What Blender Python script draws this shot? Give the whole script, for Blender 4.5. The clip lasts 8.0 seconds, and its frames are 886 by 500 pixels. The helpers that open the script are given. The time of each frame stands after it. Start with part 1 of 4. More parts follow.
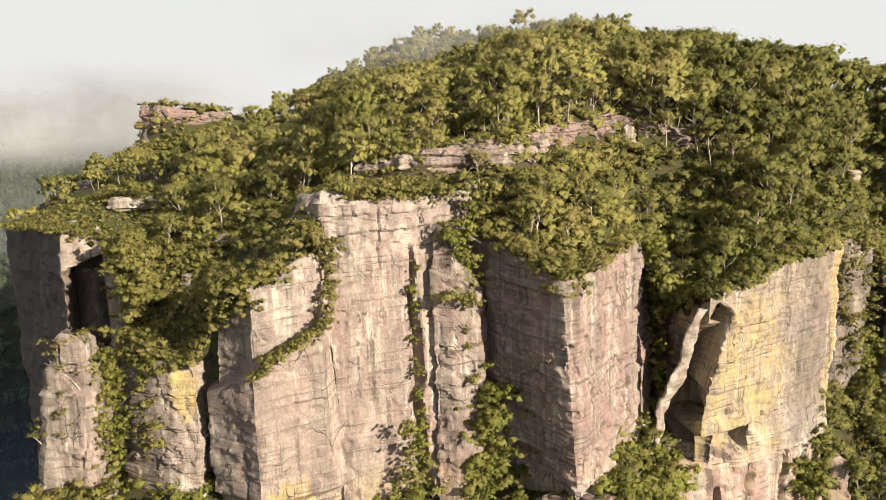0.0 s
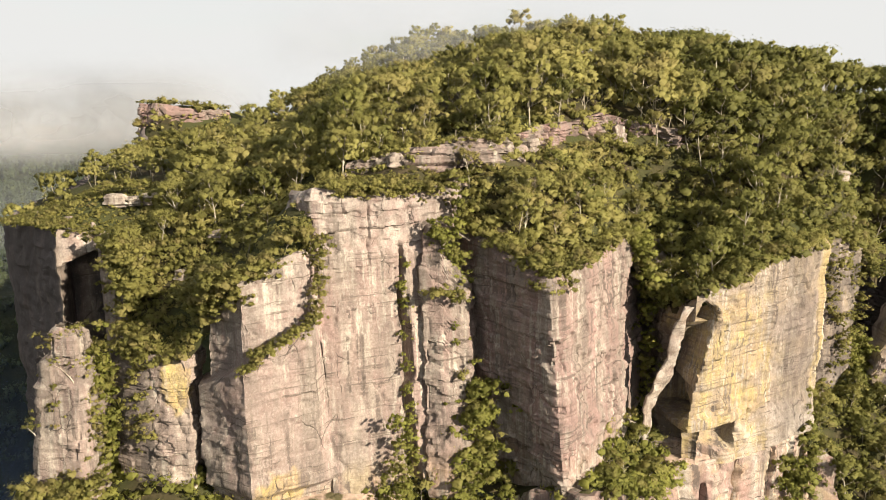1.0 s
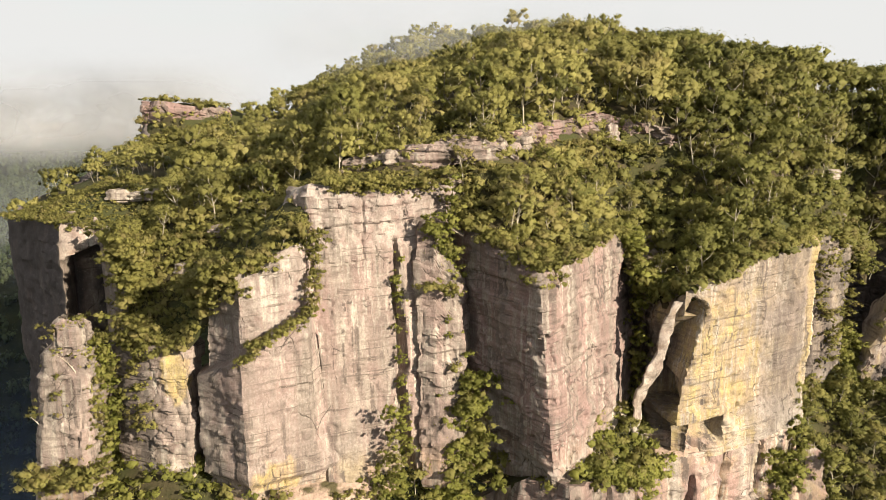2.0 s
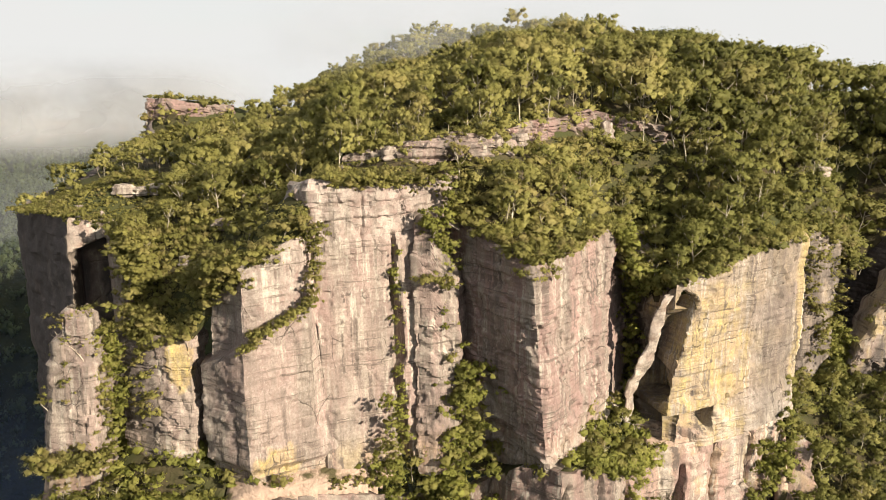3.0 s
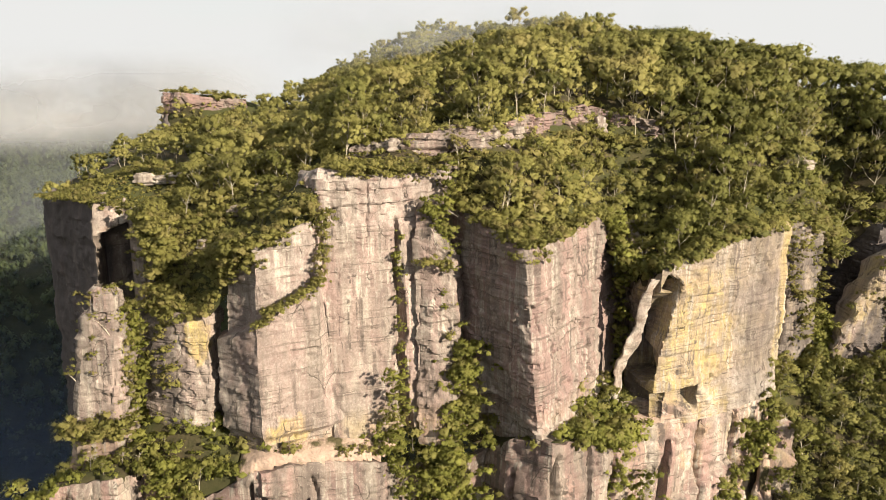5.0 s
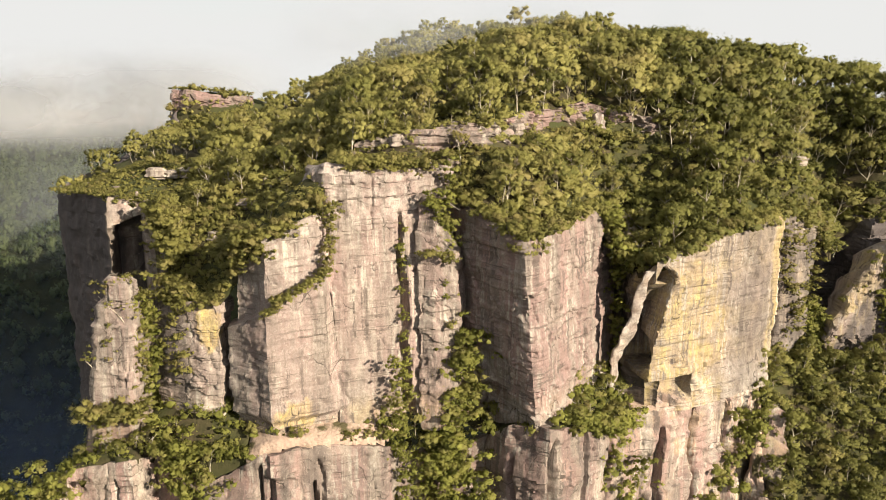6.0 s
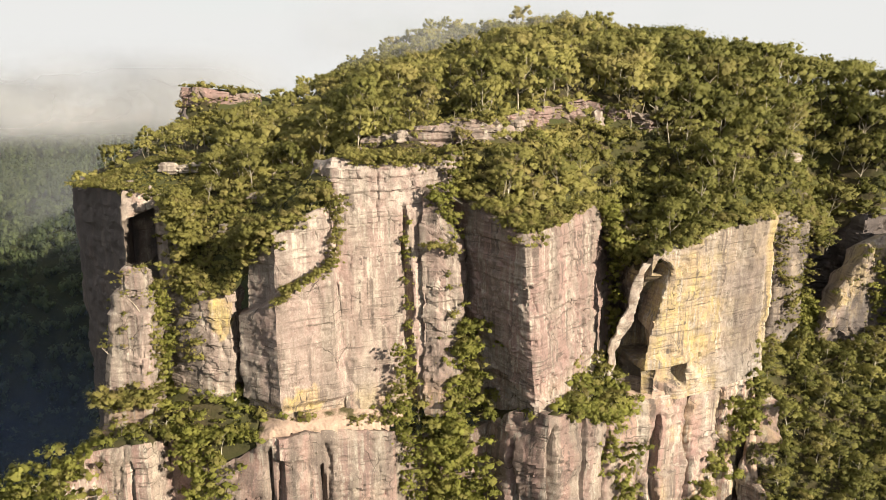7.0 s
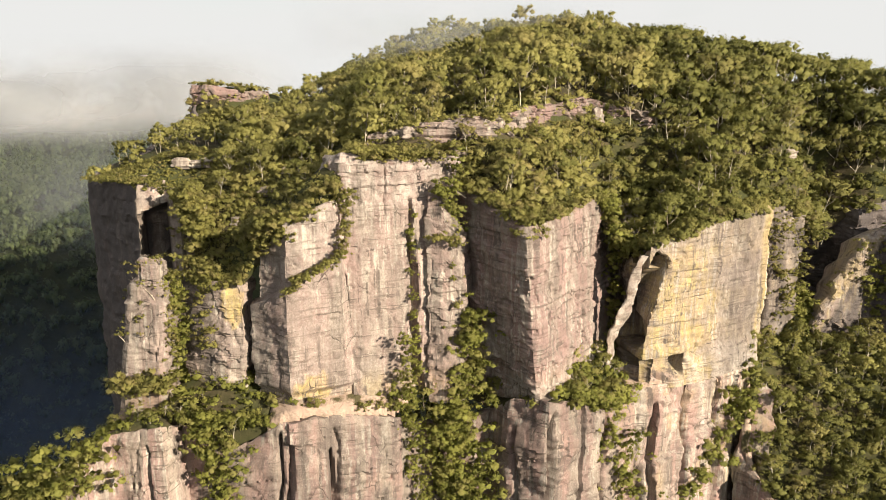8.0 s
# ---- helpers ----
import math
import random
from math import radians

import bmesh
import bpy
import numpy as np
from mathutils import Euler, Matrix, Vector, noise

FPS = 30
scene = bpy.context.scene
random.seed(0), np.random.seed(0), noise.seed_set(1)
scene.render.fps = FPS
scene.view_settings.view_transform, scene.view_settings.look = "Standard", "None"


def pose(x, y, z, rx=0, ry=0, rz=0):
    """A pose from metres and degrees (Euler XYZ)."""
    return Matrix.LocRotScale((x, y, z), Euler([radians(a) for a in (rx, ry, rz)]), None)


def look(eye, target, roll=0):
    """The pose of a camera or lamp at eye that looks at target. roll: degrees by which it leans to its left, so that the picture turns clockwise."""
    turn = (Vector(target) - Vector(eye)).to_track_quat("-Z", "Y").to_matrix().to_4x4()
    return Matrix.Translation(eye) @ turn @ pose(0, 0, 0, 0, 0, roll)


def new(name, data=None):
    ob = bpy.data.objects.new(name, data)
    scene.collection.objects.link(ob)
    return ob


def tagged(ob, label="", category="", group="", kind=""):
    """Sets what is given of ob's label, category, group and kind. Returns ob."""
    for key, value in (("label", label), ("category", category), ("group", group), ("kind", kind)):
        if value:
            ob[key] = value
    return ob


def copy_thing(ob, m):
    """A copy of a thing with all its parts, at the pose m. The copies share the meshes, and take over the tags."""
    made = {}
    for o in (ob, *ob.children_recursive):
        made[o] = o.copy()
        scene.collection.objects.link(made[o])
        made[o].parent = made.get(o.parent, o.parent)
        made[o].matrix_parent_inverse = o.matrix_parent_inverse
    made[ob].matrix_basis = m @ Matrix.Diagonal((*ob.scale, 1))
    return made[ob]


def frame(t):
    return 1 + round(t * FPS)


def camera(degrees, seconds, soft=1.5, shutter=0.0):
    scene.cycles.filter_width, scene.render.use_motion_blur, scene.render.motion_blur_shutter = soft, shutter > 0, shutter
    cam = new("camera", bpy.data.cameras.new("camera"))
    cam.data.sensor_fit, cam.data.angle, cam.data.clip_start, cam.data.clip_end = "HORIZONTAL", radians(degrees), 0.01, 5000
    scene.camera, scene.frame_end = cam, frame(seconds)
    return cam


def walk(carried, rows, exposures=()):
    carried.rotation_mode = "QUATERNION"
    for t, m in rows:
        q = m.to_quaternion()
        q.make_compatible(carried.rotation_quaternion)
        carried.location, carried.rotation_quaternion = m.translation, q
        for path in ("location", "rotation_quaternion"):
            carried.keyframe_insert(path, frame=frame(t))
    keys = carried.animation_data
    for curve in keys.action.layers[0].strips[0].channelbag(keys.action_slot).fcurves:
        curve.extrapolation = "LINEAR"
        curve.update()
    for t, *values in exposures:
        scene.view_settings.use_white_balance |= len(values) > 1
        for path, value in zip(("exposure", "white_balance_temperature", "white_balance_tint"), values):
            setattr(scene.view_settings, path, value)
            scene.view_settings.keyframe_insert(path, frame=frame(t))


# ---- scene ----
cam = camera(61.1, 8.0, soft=0.55)
METRES, EYE, TILT, LEAN, TURN = 45.0, 100.0, -13.0, 0.0, 0.0
ROWS = [
    (0.0, 0.0, 0.0, 0.0, 0.01, 0.58, 0.86),
    (0.5, 0.0324, -0.0215, -0.0044, 0.1, 0.57, 0.7),
    (1.0, 0.06, -0.0495, -0.0106, 0.18, 0.52, 0.54),
    (1.5, 0.0837, -0.0849, -0.018, 0.29, 0.46, 0.43),
    (3.0, 0.1369, -0.2311, -0.051, 0.64, 0.27, 0.14),
    (3.5, 0.15, -0.2906, -0.0636, 0.77, 0.18, 0.05),
    (4.0, 0.1617, -0.3544, -0.0774, 0.91, 0.1, -0.03),
    (4.5, 0.172, -0.4215, -0.0914, 1.06, 0.01, -0.11),
    (6.0, 0.1879, -0.6336, -0.1378, 1.42, -0.23, -0.31),
    (6.5, 0.1912, -0.7067, -0.1534, 1.54, -0.33, -0.37),
    (7.0, 0.1932, -0.7804, -0.1697, 1.67, -0.39, -0.42),
    (7.5, 0.194, -0.8549, -0.186, 1.81, -0.47, -0.47),
    (8.0, 0.1931, -0.9297, -0.2015, 1.93, -0.55, -0.51),
]
walk(cam, [(t, pose(0, 0, EYE, TILT, LEAN, TURN) @ pose(METRES * x, METRES * y, METRES * z, 90 + pitch, roll, yaw)) for t, x, y, z, yaw, pitch, roll in ROWS])

# ---- light ----
scene.view_settings.exposure = 1.37
SUN_AZ, SUN_EL = (0.785, -0.620), 23.0
sun_dir = Vector((SUN_AZ[0], SUN_AZ[1], math.tan(radians(SUN_EL)) * math.hypot(*SUN_AZ))).normalized()
sun = new("sun", bpy.data.lights.new("sun", "SUN"))
sun.data.energy, sun.data.angle, sun.data.color = 5.0, radians(0.6), (1.0, 0.87, 0.68)
sun.matrix_world = look(tuple(sun_dir * 900), (0, 0, 0))

world = bpy.data.worlds.new("sky")
scene.world = world
world.use_nodes = True
wt = world.node_tree
wt.nodes.clear()
w_out = wt.nodes.new("ShaderNodeOutputWorld")
w_mix = wt.nodes.new("ShaderNodeMixShader")
w_sky = wt.nodes.new("ShaderNodeTexSky")
w_sky.sky_type, w_sky.sun_disc = "NISHITA", False
w_sky.sun_elevation, w_sky.sun_rotation = radians(SUN_EL), math.atan2(SUN_AZ[0], SUN_AZ[1])
w_blue, w_cloud = wt.nodes.new("ShaderNodeBackground"), wt.nodes.new("ShaderNodeBackground")
w_blue.inputs[1].default_value = 0.052
w_cloud.inputs[0].default_value, w_cloud.inputs[1].default_value = (1.0, 0.995, 0.975, 1), 0.325
w_geo = wt.nodes.new("ShaderNodeTexCoord")
w_map = wt.nodes.new("ShaderNodeMapping")
w_map.inputs["Scale"].default_value = (1.6, 1.6, 5.0)
w_noise = wt.nodes.new("ShaderNodeTexNoise")
w_noise.inputs["Scale"].default_value, w_noise.inputs["Detail"].default_value = 2.2, 6
w_ramp = wt.nodes.new("ShaderNodeMapRange")
w_ramp.inputs["From Min"].default_value, w_ramp.inputs["From Max"].default_value = 0.30, 0.52
w_ramp.inputs["To Min"].default_value, w_ramp.inputs["To Max"].default_value = 0.80, 1.0
wt.links.new(w_geo.outputs["Generated"], w_map.inputs[0])
wt.links.new(w_map.outputs[0], w_noise.inputs["Vector"])
wt.links.new(w_noise.outputs[0], w_ramp.inputs["Value"])
wt.links.new(w_sky.outputs[0], w_blue.inputs[0])
wt.links.new(w_ramp.outputs[0], w_mix.inputs[0])
wt.links.new(w_blue.outputs[0], w_mix.inputs[1])
wt.links.new(w_cloud.outputs[0], w_mix.inputs[2])
wt.links.new(w_mix.outputs[0], w_out.inputs[0])


# ---- noise and mesh tools ----
def hash01(*ks):
    h = np.zeros(np.broadcast(*ks).shape, np.uint32) + np.uint32(374761393)
    for i, k in enumerate(ks):
        h ^= (np.atleast_1d(k).astype(np.int64) & 0xFFFFFFFF).astype(np.uint32) * np.asarray([668265263, 2246822519, 3266489917, 2654435761][i % 4], np.uint32)
        h = (h ^ (h >> np.uint32(13))) * np.uint32(1274126177)
        h ^= h >> np.uint32(16)
    return h.astype(np.float64) / 4294967295.0


def vnoise(P, seed=0):
    """Smooth value noise, 0 to 1, at points P (n, 3)."""
    I = np.floor(P)
    f = P - I
    f = f * f * (3 - 2 * f)
    I = I.astype(np.int64)
    out = 0
    for dx in (0, 1):
        for dy in (0, 1):
            for dz in (0, 1):
                w = (f[:, 0] if dx else 1 - f[:, 0]) * (f[:, 1] if dy else 1 - f[:, 1]) * (f[:, 2] if dz else 1 - f[:, 2])
                out = out + w * hash01(I[:, 0] + dx, I[:, 1] + dy, I[:, 2] + dz, np.int64(seed))
    return out


def fbm(P, octaves=4, seed=0):
    out, amp, tot = 0, 1.0, 0
    for k in range(octaves):
        out, tot = out + amp * vnoise(P * 2.03 ** k + 17.3 * k, seed + k), tot + amp
        amp *= 0.5
    return out / tot


def xyz(x, y, z):
    return np.stack(np.broadcast_arrays(x, y, z), axis=-1).astype(float)


def mesh_of(name, V, F, mat, flat=True, attrs=None, normals=None, sharp=None):
    """A mesh from arrays: V (n, 3), F (m, 3 or 4). normals: one for each vertex; sharp: the angle past which edges stay hard."""
    F = np.asarray(F, np.int32)
    me = bpy.data.meshes.new(name)
    me.vertices.add(len(V))
    me.vertices.foreach_set("co", np.asarray(V, np.float32).ravel())
    me.loops.add(F.size)
    me.loops.foreach_set("vertex_index", F.ravel())
    me.polygons.add(len(F))
    me.polygons.foreach_set("loop_start", np.arange(0, F.size, F.shape[1], dtype=np.int32))
    me.update(calc_edges=True)
    if flat:
        me.shade_flat()
    if sharp:
        me.set_sharp_from_angle(angle=radians(sharp))
    if normals is not None:
        me.attributes.new("custom_normal", "FLOAT_VECTOR", "POINT").data.foreach_set("vector", np.asarray(normals, np.float32).ravel())
    for key, val in (attrs or {}).items():
        me.attributes.new(key, "FLOAT", "POINT").data.foreach_set("value", np.asarray(val, np.float32))
    me.materials.append(mat)
    return me


def grid_faces(nu, nv, closed=False):
    i, j = np.meshgrid(np.arange(nu if closed else nu - 1), np.arange(nv - 1), indexing="ij")
    i, j = i.ravel(), j.ravel()
    k = (i + 1) % nu
    return np.stack([i * nv + j, k * nv + j, k * nv + j + 1, i * nv + j + 1], axis=1)


def part(name, me, parent, label=""):
    ob = new(name, me)
    ob.parent = parent
    return tagged(ob, label)


def inside(x, y, poly):
    """Which points lie inside a polygon."""
    res = np.zeros(np.shape(x), bool)
    for (x0, y0), (x1, y1) in zip(poly, poly[1:] + poly[:1]):
        if y0 != y1:
            res ^= ((y0 > y) != (y1 > y)) & (x < (x1 - x0) * (y - y0) / (y1 - y0) + x0)
    return res


def relief(spots, soft=7.0):
    """A smooth height over the plan that passes through spot heights (x, y, z)."""
    S = np.array(spots, float)
    dist = lambda a, b: np.sqrt(((a[:, None, :2] - b[None, :, :2]) ** 2).sum(-1) + soft ** 2)
    A = np.block([[dist(S, S) - 0.8 * np.eye(len(S)), np.ones((len(S), 1))], [np.ones((1, len(S))), np.zeros((1, 1))]])
    w = np.linalg.solve(A, np.append(S[:, 2], 0))

    def height(x, y):
        q = np.stack([np.ravel(x), np.ravel(y)], -1).astype(float)
        return (dist(q, S) @ w[:-1] + w[-1]).reshape(np.shape(x))
    return height


# ---- materials ----
class Nodes:
    """Short hand for a material's node tree."""
    def __init__(self, name):
        self.mat = bpy.data.materials.new(name)
        self.mat.use_nodes = True
        self.t = self.mat.node_tree
        self.bsdf = self.t.nodes["Principled BSDF"]

    def add(self, kind, ins=None, **props):
        n = self.t.nodes.new("ShaderNode" + kind)
        for k, v in props.items():
            setattr(n, k, v)
        for k, v in (ins or {}).items():
            if isinstance(v, bpy.types.NodeSocket):
                self.t.links.new(v, n.inputs[k])
            else:
                n.inputs[k].default_value = v
        return n

    def noise(self, scale, detail=4, stretch=(1, 1, 1), rough=0.55):
        pos = self.add("NewGeometry").outputs["Position"]
        m = self.add("Mapping", {"Vector": pos, "Scale": stretch})
        return self.add("TexNoise", {"Vector": m.outputs[0], "Scale": scale, "Detail": detail, "Roughness": rough}).outputs[0]

    def ramp(self, val, lo, hi, a=0.0, b=1.0):
        return self.add("MapRange", {"Value": val, "From Min": lo, "From Max": hi, "To Min": a, "To Max": b}).outputs[0]

    def mix(self, fac, a, b, how="MIX"):
        n = self.add("Mix", data_type="RGBA", blend_type=how)
        for k, v in ((0, fac), (6, a), (7, b)):
            if isinstance(v, bpy.types.NodeSocket):
                self.t.links.new(v, n.inputs[k])
            else:
                n.inputs[k].default_value = v if k == 0 else (*v, 1)
        return n.outputs[2]

    def times(self, a, b):
        return self.add("Math", {0: a, 1: b}, operation="MULTIPLY").outputs[0]

    def attr(self, name):
        return self.add("Attribute", attribute_name=name).outputs["Fac"]

    def finish(self, colour, rough=0.9, bump=None, strength=0.5, dist=0.1):
        self.t.links.new(colour, self.bsdf.inputs["Base Color"])
        self.bsdf.inputs["Roughness"].default_value = rough
        self.bsdf.inputs["Specular IOR Level"].default_value = 0.2
        if bump is not None:
            b = self.add("Bump", {"Height": bump, "Strength": strength, "Distance": dist})
            self.t.links.new(b.outputs[0], self.bsdf.inputs["Normal"])
        return self.mat


def sandstone():
    n = Nodes("sandstone")
    where = n.noise(0.055, 4)
    elsewhere = n.noise(0.075, 4, (1, 1, 0.8), 0.6)
    col = n.mix(n.ramp(where, 0.42, 0.60), (0.314, 0.270, 0.229), (0.231, 0.185, 0.164))
    col = n.mix(n.ramp(n.noise(0.42, 6, (1, 1, 0.7), 0.65), 0.42, 0.62, 0, 0.75), col, (0.192, 0.154, 0.135))
    pink = n.noise(0.21, 4, (1, 1, 0.09))
    col = n.mix(n.times(n.ramp(pink, 0.40, 0.55), n.attr("pink")), col, (0.261, 0.166, 0.154))
    gold = n.mix(n.ramp(n.noise(0.30, 5, (1, 1, 0.5)), 0.40, 0.60), (0.409, 0.319, 0.122), (0.351, 0.261, 0.151))
    col = n.mix(n.times(n.attr("ochre"), n.ramp(n.noise(0.5, 5, (1, 1, 0.35)), 0.30, 0.55, 0.7, 1.0)), col, gold)
    col = n.mix(n.times(n.ramp(n.noise(0.45, 5), 0.36, 0.56), n.attr("pale")), col, (0.440, 0.396, 0.355))
    drip = n.noise(0.95, 5, (1, 1, 0.035), 0.62)
    col = n.mix(n.times(n.ramp(drip, 0.50, 0.62, 0, 0.95), n.ramp(elsewhere, 0.42, 0.55)), col, (0.409, 0.369, 0.316))
    seep = n.noise(0.55, 6, (1, 1, 0.045), 0.66)
    col = n.mix(n.times(n.ramp(seep, 0.52, 0.62, 0, 0.95), n.ramp(where, 0.60, 0.44, 0.25, 1.0)), col, (0.092, 0.074, 0.065))
    broad = n.noise(0.15, 5, (1, 1, 0.10), 0.6)
    col = n.mix(n.ramp(broad, 0.50, 0.62, 0, 0.6), col, (0.146, 0.115, 0.101))
    beds = n.noise(1.1, 5, (0.035, 0.035, 1.0), 0.72)
    col = n.mix(n.times(n.ramp(beds, 0.57, 0.62, 0, 0.8), n.ramp(n.noise(0.13, 4), 0.42, 0.56)), col, (0.089, 0.070, 0.058))
    col = n.mix(n.times(n.ramp(beds, 0.40, 0.34, 0, 0.5), n.ramp(n.noise(0.17, 4), 0.44, 0.58)), col, (0.366, 0.327, 0.270))
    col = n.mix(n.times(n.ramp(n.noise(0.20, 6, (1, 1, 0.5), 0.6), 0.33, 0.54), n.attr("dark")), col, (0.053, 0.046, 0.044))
    # where dark is strongest, shade is painted as an even near-black
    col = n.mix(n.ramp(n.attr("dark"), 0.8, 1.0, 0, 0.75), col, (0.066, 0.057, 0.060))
    pos = n.add("NewGeometry").outputs["Position"]
    warp = n.add("TexNoise", {"Vector": pos, "Scale": 0.30, "Detail": 5.0}).outputs["Color"]
    wv = n.add("VectorMath", {0: pos, 1: n.add("VectorMath", {0: warp, 1: (2.4, 2.4, 2.4)}, operation="MULTIPLY").outputs[0]}, operation="ADD").outputs[0]
    wm = n.add("Mapping", {"Vector": wv, "Scale": (.15, .15, .085)}).outputs[0]
    crackd = n.add("TexVoronoi", {"Vector": wm, "Scale": 1.0}, feature="DISTANCE_TO_EDGE").outputs["Distance"]
    joint = n.times(n.ramp(crackd, 0.014, 0.004), n.ramp(n.noise(0.14, 4), 0.50, 0.60))
    col = n.mix(n.times(joint, 0.7), col, (0.044, 0.037, 0.032))
    grain = n.noise(2.4, 7, (1, 1, 0.8), 0.72)
    col = n.mix(n.ramp(grain, 0.46, 0.66, 0.0, 0.55), col, (0.125, 0.100, 0.084))
    col = n.mix(n.ramp(grain, 0.44, 0.30, 0.0, 0.45), col, (0.409, 0.363, 0.302))
    hgt = n.add("Math", {0: n.add("Math", {0: grain, 1: n.times(beds, 0.5)}, operation="ADD").outputs[0], 1: n.times(joint, 0.8)}, operation="SUBTRACT").outputs[0]
    return n.finish(col, 0.92, hgt, 0.8, 0.32)


def foliage(name, a, b, c):
    """Leaves of three tones: young, old and sere. Each plant has its own mixture."""
    n = Nodes(name)
    own = n.add("Math", {0: n.add("ObjectInfo").outputs["Random"], 1: n.attr("tone")}, operation="ADD").outputs[0]
    own = n.add("Math", {0: own}, operation="FRACT").outputs[0]
    isl = n.add("NewGeometry").outputs["Random Per Island"]
    col = n.mix(n.ramp(isl, 0, 1, 0.2, 0.7), a, b)
    col = n.mix(n.ramp(own, 0.55, 1.0, 0, 0.8), col, c)
    col = n.mix(n.ramp(own, 0.45, 0.0, 0, 0.75), col, tuple(0.62 * v for v in a))
    col = n.mix(n.ramp(n.noise(0.10, 3), 0.50, 0.66, 0, 0.6), col, tuple(1.3 * v for v in b))
    leaf_gaps = n.noise(3.2, 4, rough=0.7)
    # dark specks: the shade between leaves, put into the colour
    col = n.mix(n.ramp(leaf_gaps, 0.52, 0.38, 0, 0.22), col, (0.034, 0.038, 0.014))
    n.finish(col, 0.6, leaf_gaps, 0.6, 0.25)
    n.bsdf.inputs["Specular IOR Level"].default_value = 0.25
    tr = n.add("BsdfTranslucent", {"Color": col})
    sh = n.add("MixShader", {0: 0.48, 1: n.bsdf.outputs[0], 2: tr.outputs[0]})
    n.t.links.new(sh.outputs[0], n.t.nodes["Material Output"].inputs[0])
    return n.mat


def bark():
    n = Nodes("gum_bark")
    col = n.mix(n.ramp(n.noise(0.8, 4, (1, 1, 0.3)), 0.4, 0.65), (0.420, 0.375, 0.300), (0.200, 0.168, 0.128))
    return n.finish(col, 0.8)


def soil():
    n = Nodes("leaf_litter_soil")
    col = n.mix(n.ramp(n.noise(0.5, 6), 0.35, 0.65), (0.026, 0.024, 0.011), (0.060, 0.046, 0.026))
    col = n.mix(n.ramp(n.noise(0.06, 3), 0.4, 0.6), col, (0.038, 0.041, 0.014))
    return n.finish(col, 0.95, n.noise(1.5, 5), 0.6, 0.5)


def rubble():
    n = Nodes("ledge_rubble")
    col = n.mix(n.ramp(n.noise(0.6, 6), 0.35, 0.65), (0.36, 0.27, 0.21), (0.26, 0.19, 0.15))
    col = n.mix(n.ramp(n.noise(0.14, 5), 0.54, 0.62), col, (0.07, 0.060, 0.030))
    return n.finish(col, 0.95, n.noise(1.2, 6), 1.0, 0.6)


def far_ground():
    n = Nodes("far_forest_floor")
    col = n.mix(n.ramp(n.noise(0.08, 6), 0.4, 0.6), (0.016, 0.020, 0.007), (0.029, 0.032, 0.011))
    return n.finish(col, 0.95, n.noise(0.2, 5), 0.8, 3.0)


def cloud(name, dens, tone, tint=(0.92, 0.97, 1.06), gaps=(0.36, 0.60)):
    """A bank of mist: thin, of the given tone and tint, ragged towards its rim."""
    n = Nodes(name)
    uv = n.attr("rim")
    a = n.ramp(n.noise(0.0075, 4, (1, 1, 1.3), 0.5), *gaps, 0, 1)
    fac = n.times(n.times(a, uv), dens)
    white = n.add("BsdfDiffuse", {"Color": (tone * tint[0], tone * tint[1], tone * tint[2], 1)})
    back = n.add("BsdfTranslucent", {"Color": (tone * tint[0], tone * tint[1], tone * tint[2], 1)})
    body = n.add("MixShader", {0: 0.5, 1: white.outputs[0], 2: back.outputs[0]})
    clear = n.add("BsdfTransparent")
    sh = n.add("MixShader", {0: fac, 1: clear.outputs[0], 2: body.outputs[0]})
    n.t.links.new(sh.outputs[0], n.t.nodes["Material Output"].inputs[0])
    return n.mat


ROCK, BARK, SOIL, FAR, RUBBLE = sandstone(), bark(), soil(), far_ground(), rubble()
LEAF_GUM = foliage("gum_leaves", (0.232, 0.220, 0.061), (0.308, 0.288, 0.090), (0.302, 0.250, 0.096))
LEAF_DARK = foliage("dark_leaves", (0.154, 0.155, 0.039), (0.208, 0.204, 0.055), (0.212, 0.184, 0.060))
LEAF_VALLEY = foliage("valley_leaves", (0.076, 0.102, 0.046), (0.118, 0.145, 0.056), (0.096, 0.112, 0.052))
LEAF_HEATH = foliage("heath_leaves", (0.186, 0.180, 0.046), (0.252, 0.232, 0.068), (0.236, 0.190, 0.078))
LEAF_LUSH = foliage("lush_leaves", (0.176, 0.184, 0.038), (0.250, 0.250, 0.056), (0.226, 0.198, 0.068))


# ---- cliffs ----
def resample(st, step):
    """Walk a plan of stations (x, y, top, foot): points every step metres, with the outward normal and the run."""
    S = np.array(st, float)
    seg = np.hypot(np.diff(S[:, 0]), np.diff(S[:, 1]))
    run = np.concatenate([[0], np.cumsum(seg)])
    us = np.unique(np.concatenate([np.linspace(run[i], run[i + 1], max(2, int(np.ceil(seg[i] / step)) + 1)) for i in range(len(seg))]))
    Q = np.stack([np.interp(us, run, S[:, k]) for k in range(4)], -1)
    w = 0.9
    fwd = np.stack([np.interp(us + w, run, S[:, k]) - np.interp(us - w, run, S[:, k]) for k in (0, 1)], -1)
    fwd /= np.linalg.norm(fwd, axis=1)[:, None] + 1e-9
    return Q, np.stack([fwd[:, 1], -fwd[:, 0]], -1), us


def rock_relief(P, u, seed, rough, beds, joints=1.0):
    """How far the face stands proud: bulges, sheets that have scaled off, uneven beds, wandering cracks and grain."""
    z = P[:, 2]
    s = z + 2.4 * (fbm(P / 26.0, 2, seed + 40) - 0.5) + 0.5 * (fbm(P / 5.0, 2, seed + 41) - 0.5)
    out = 2.4 * (fbm(P / 15.0, 3, seed) - 0.5)
    # sheets of rock that have come away, with broken edges
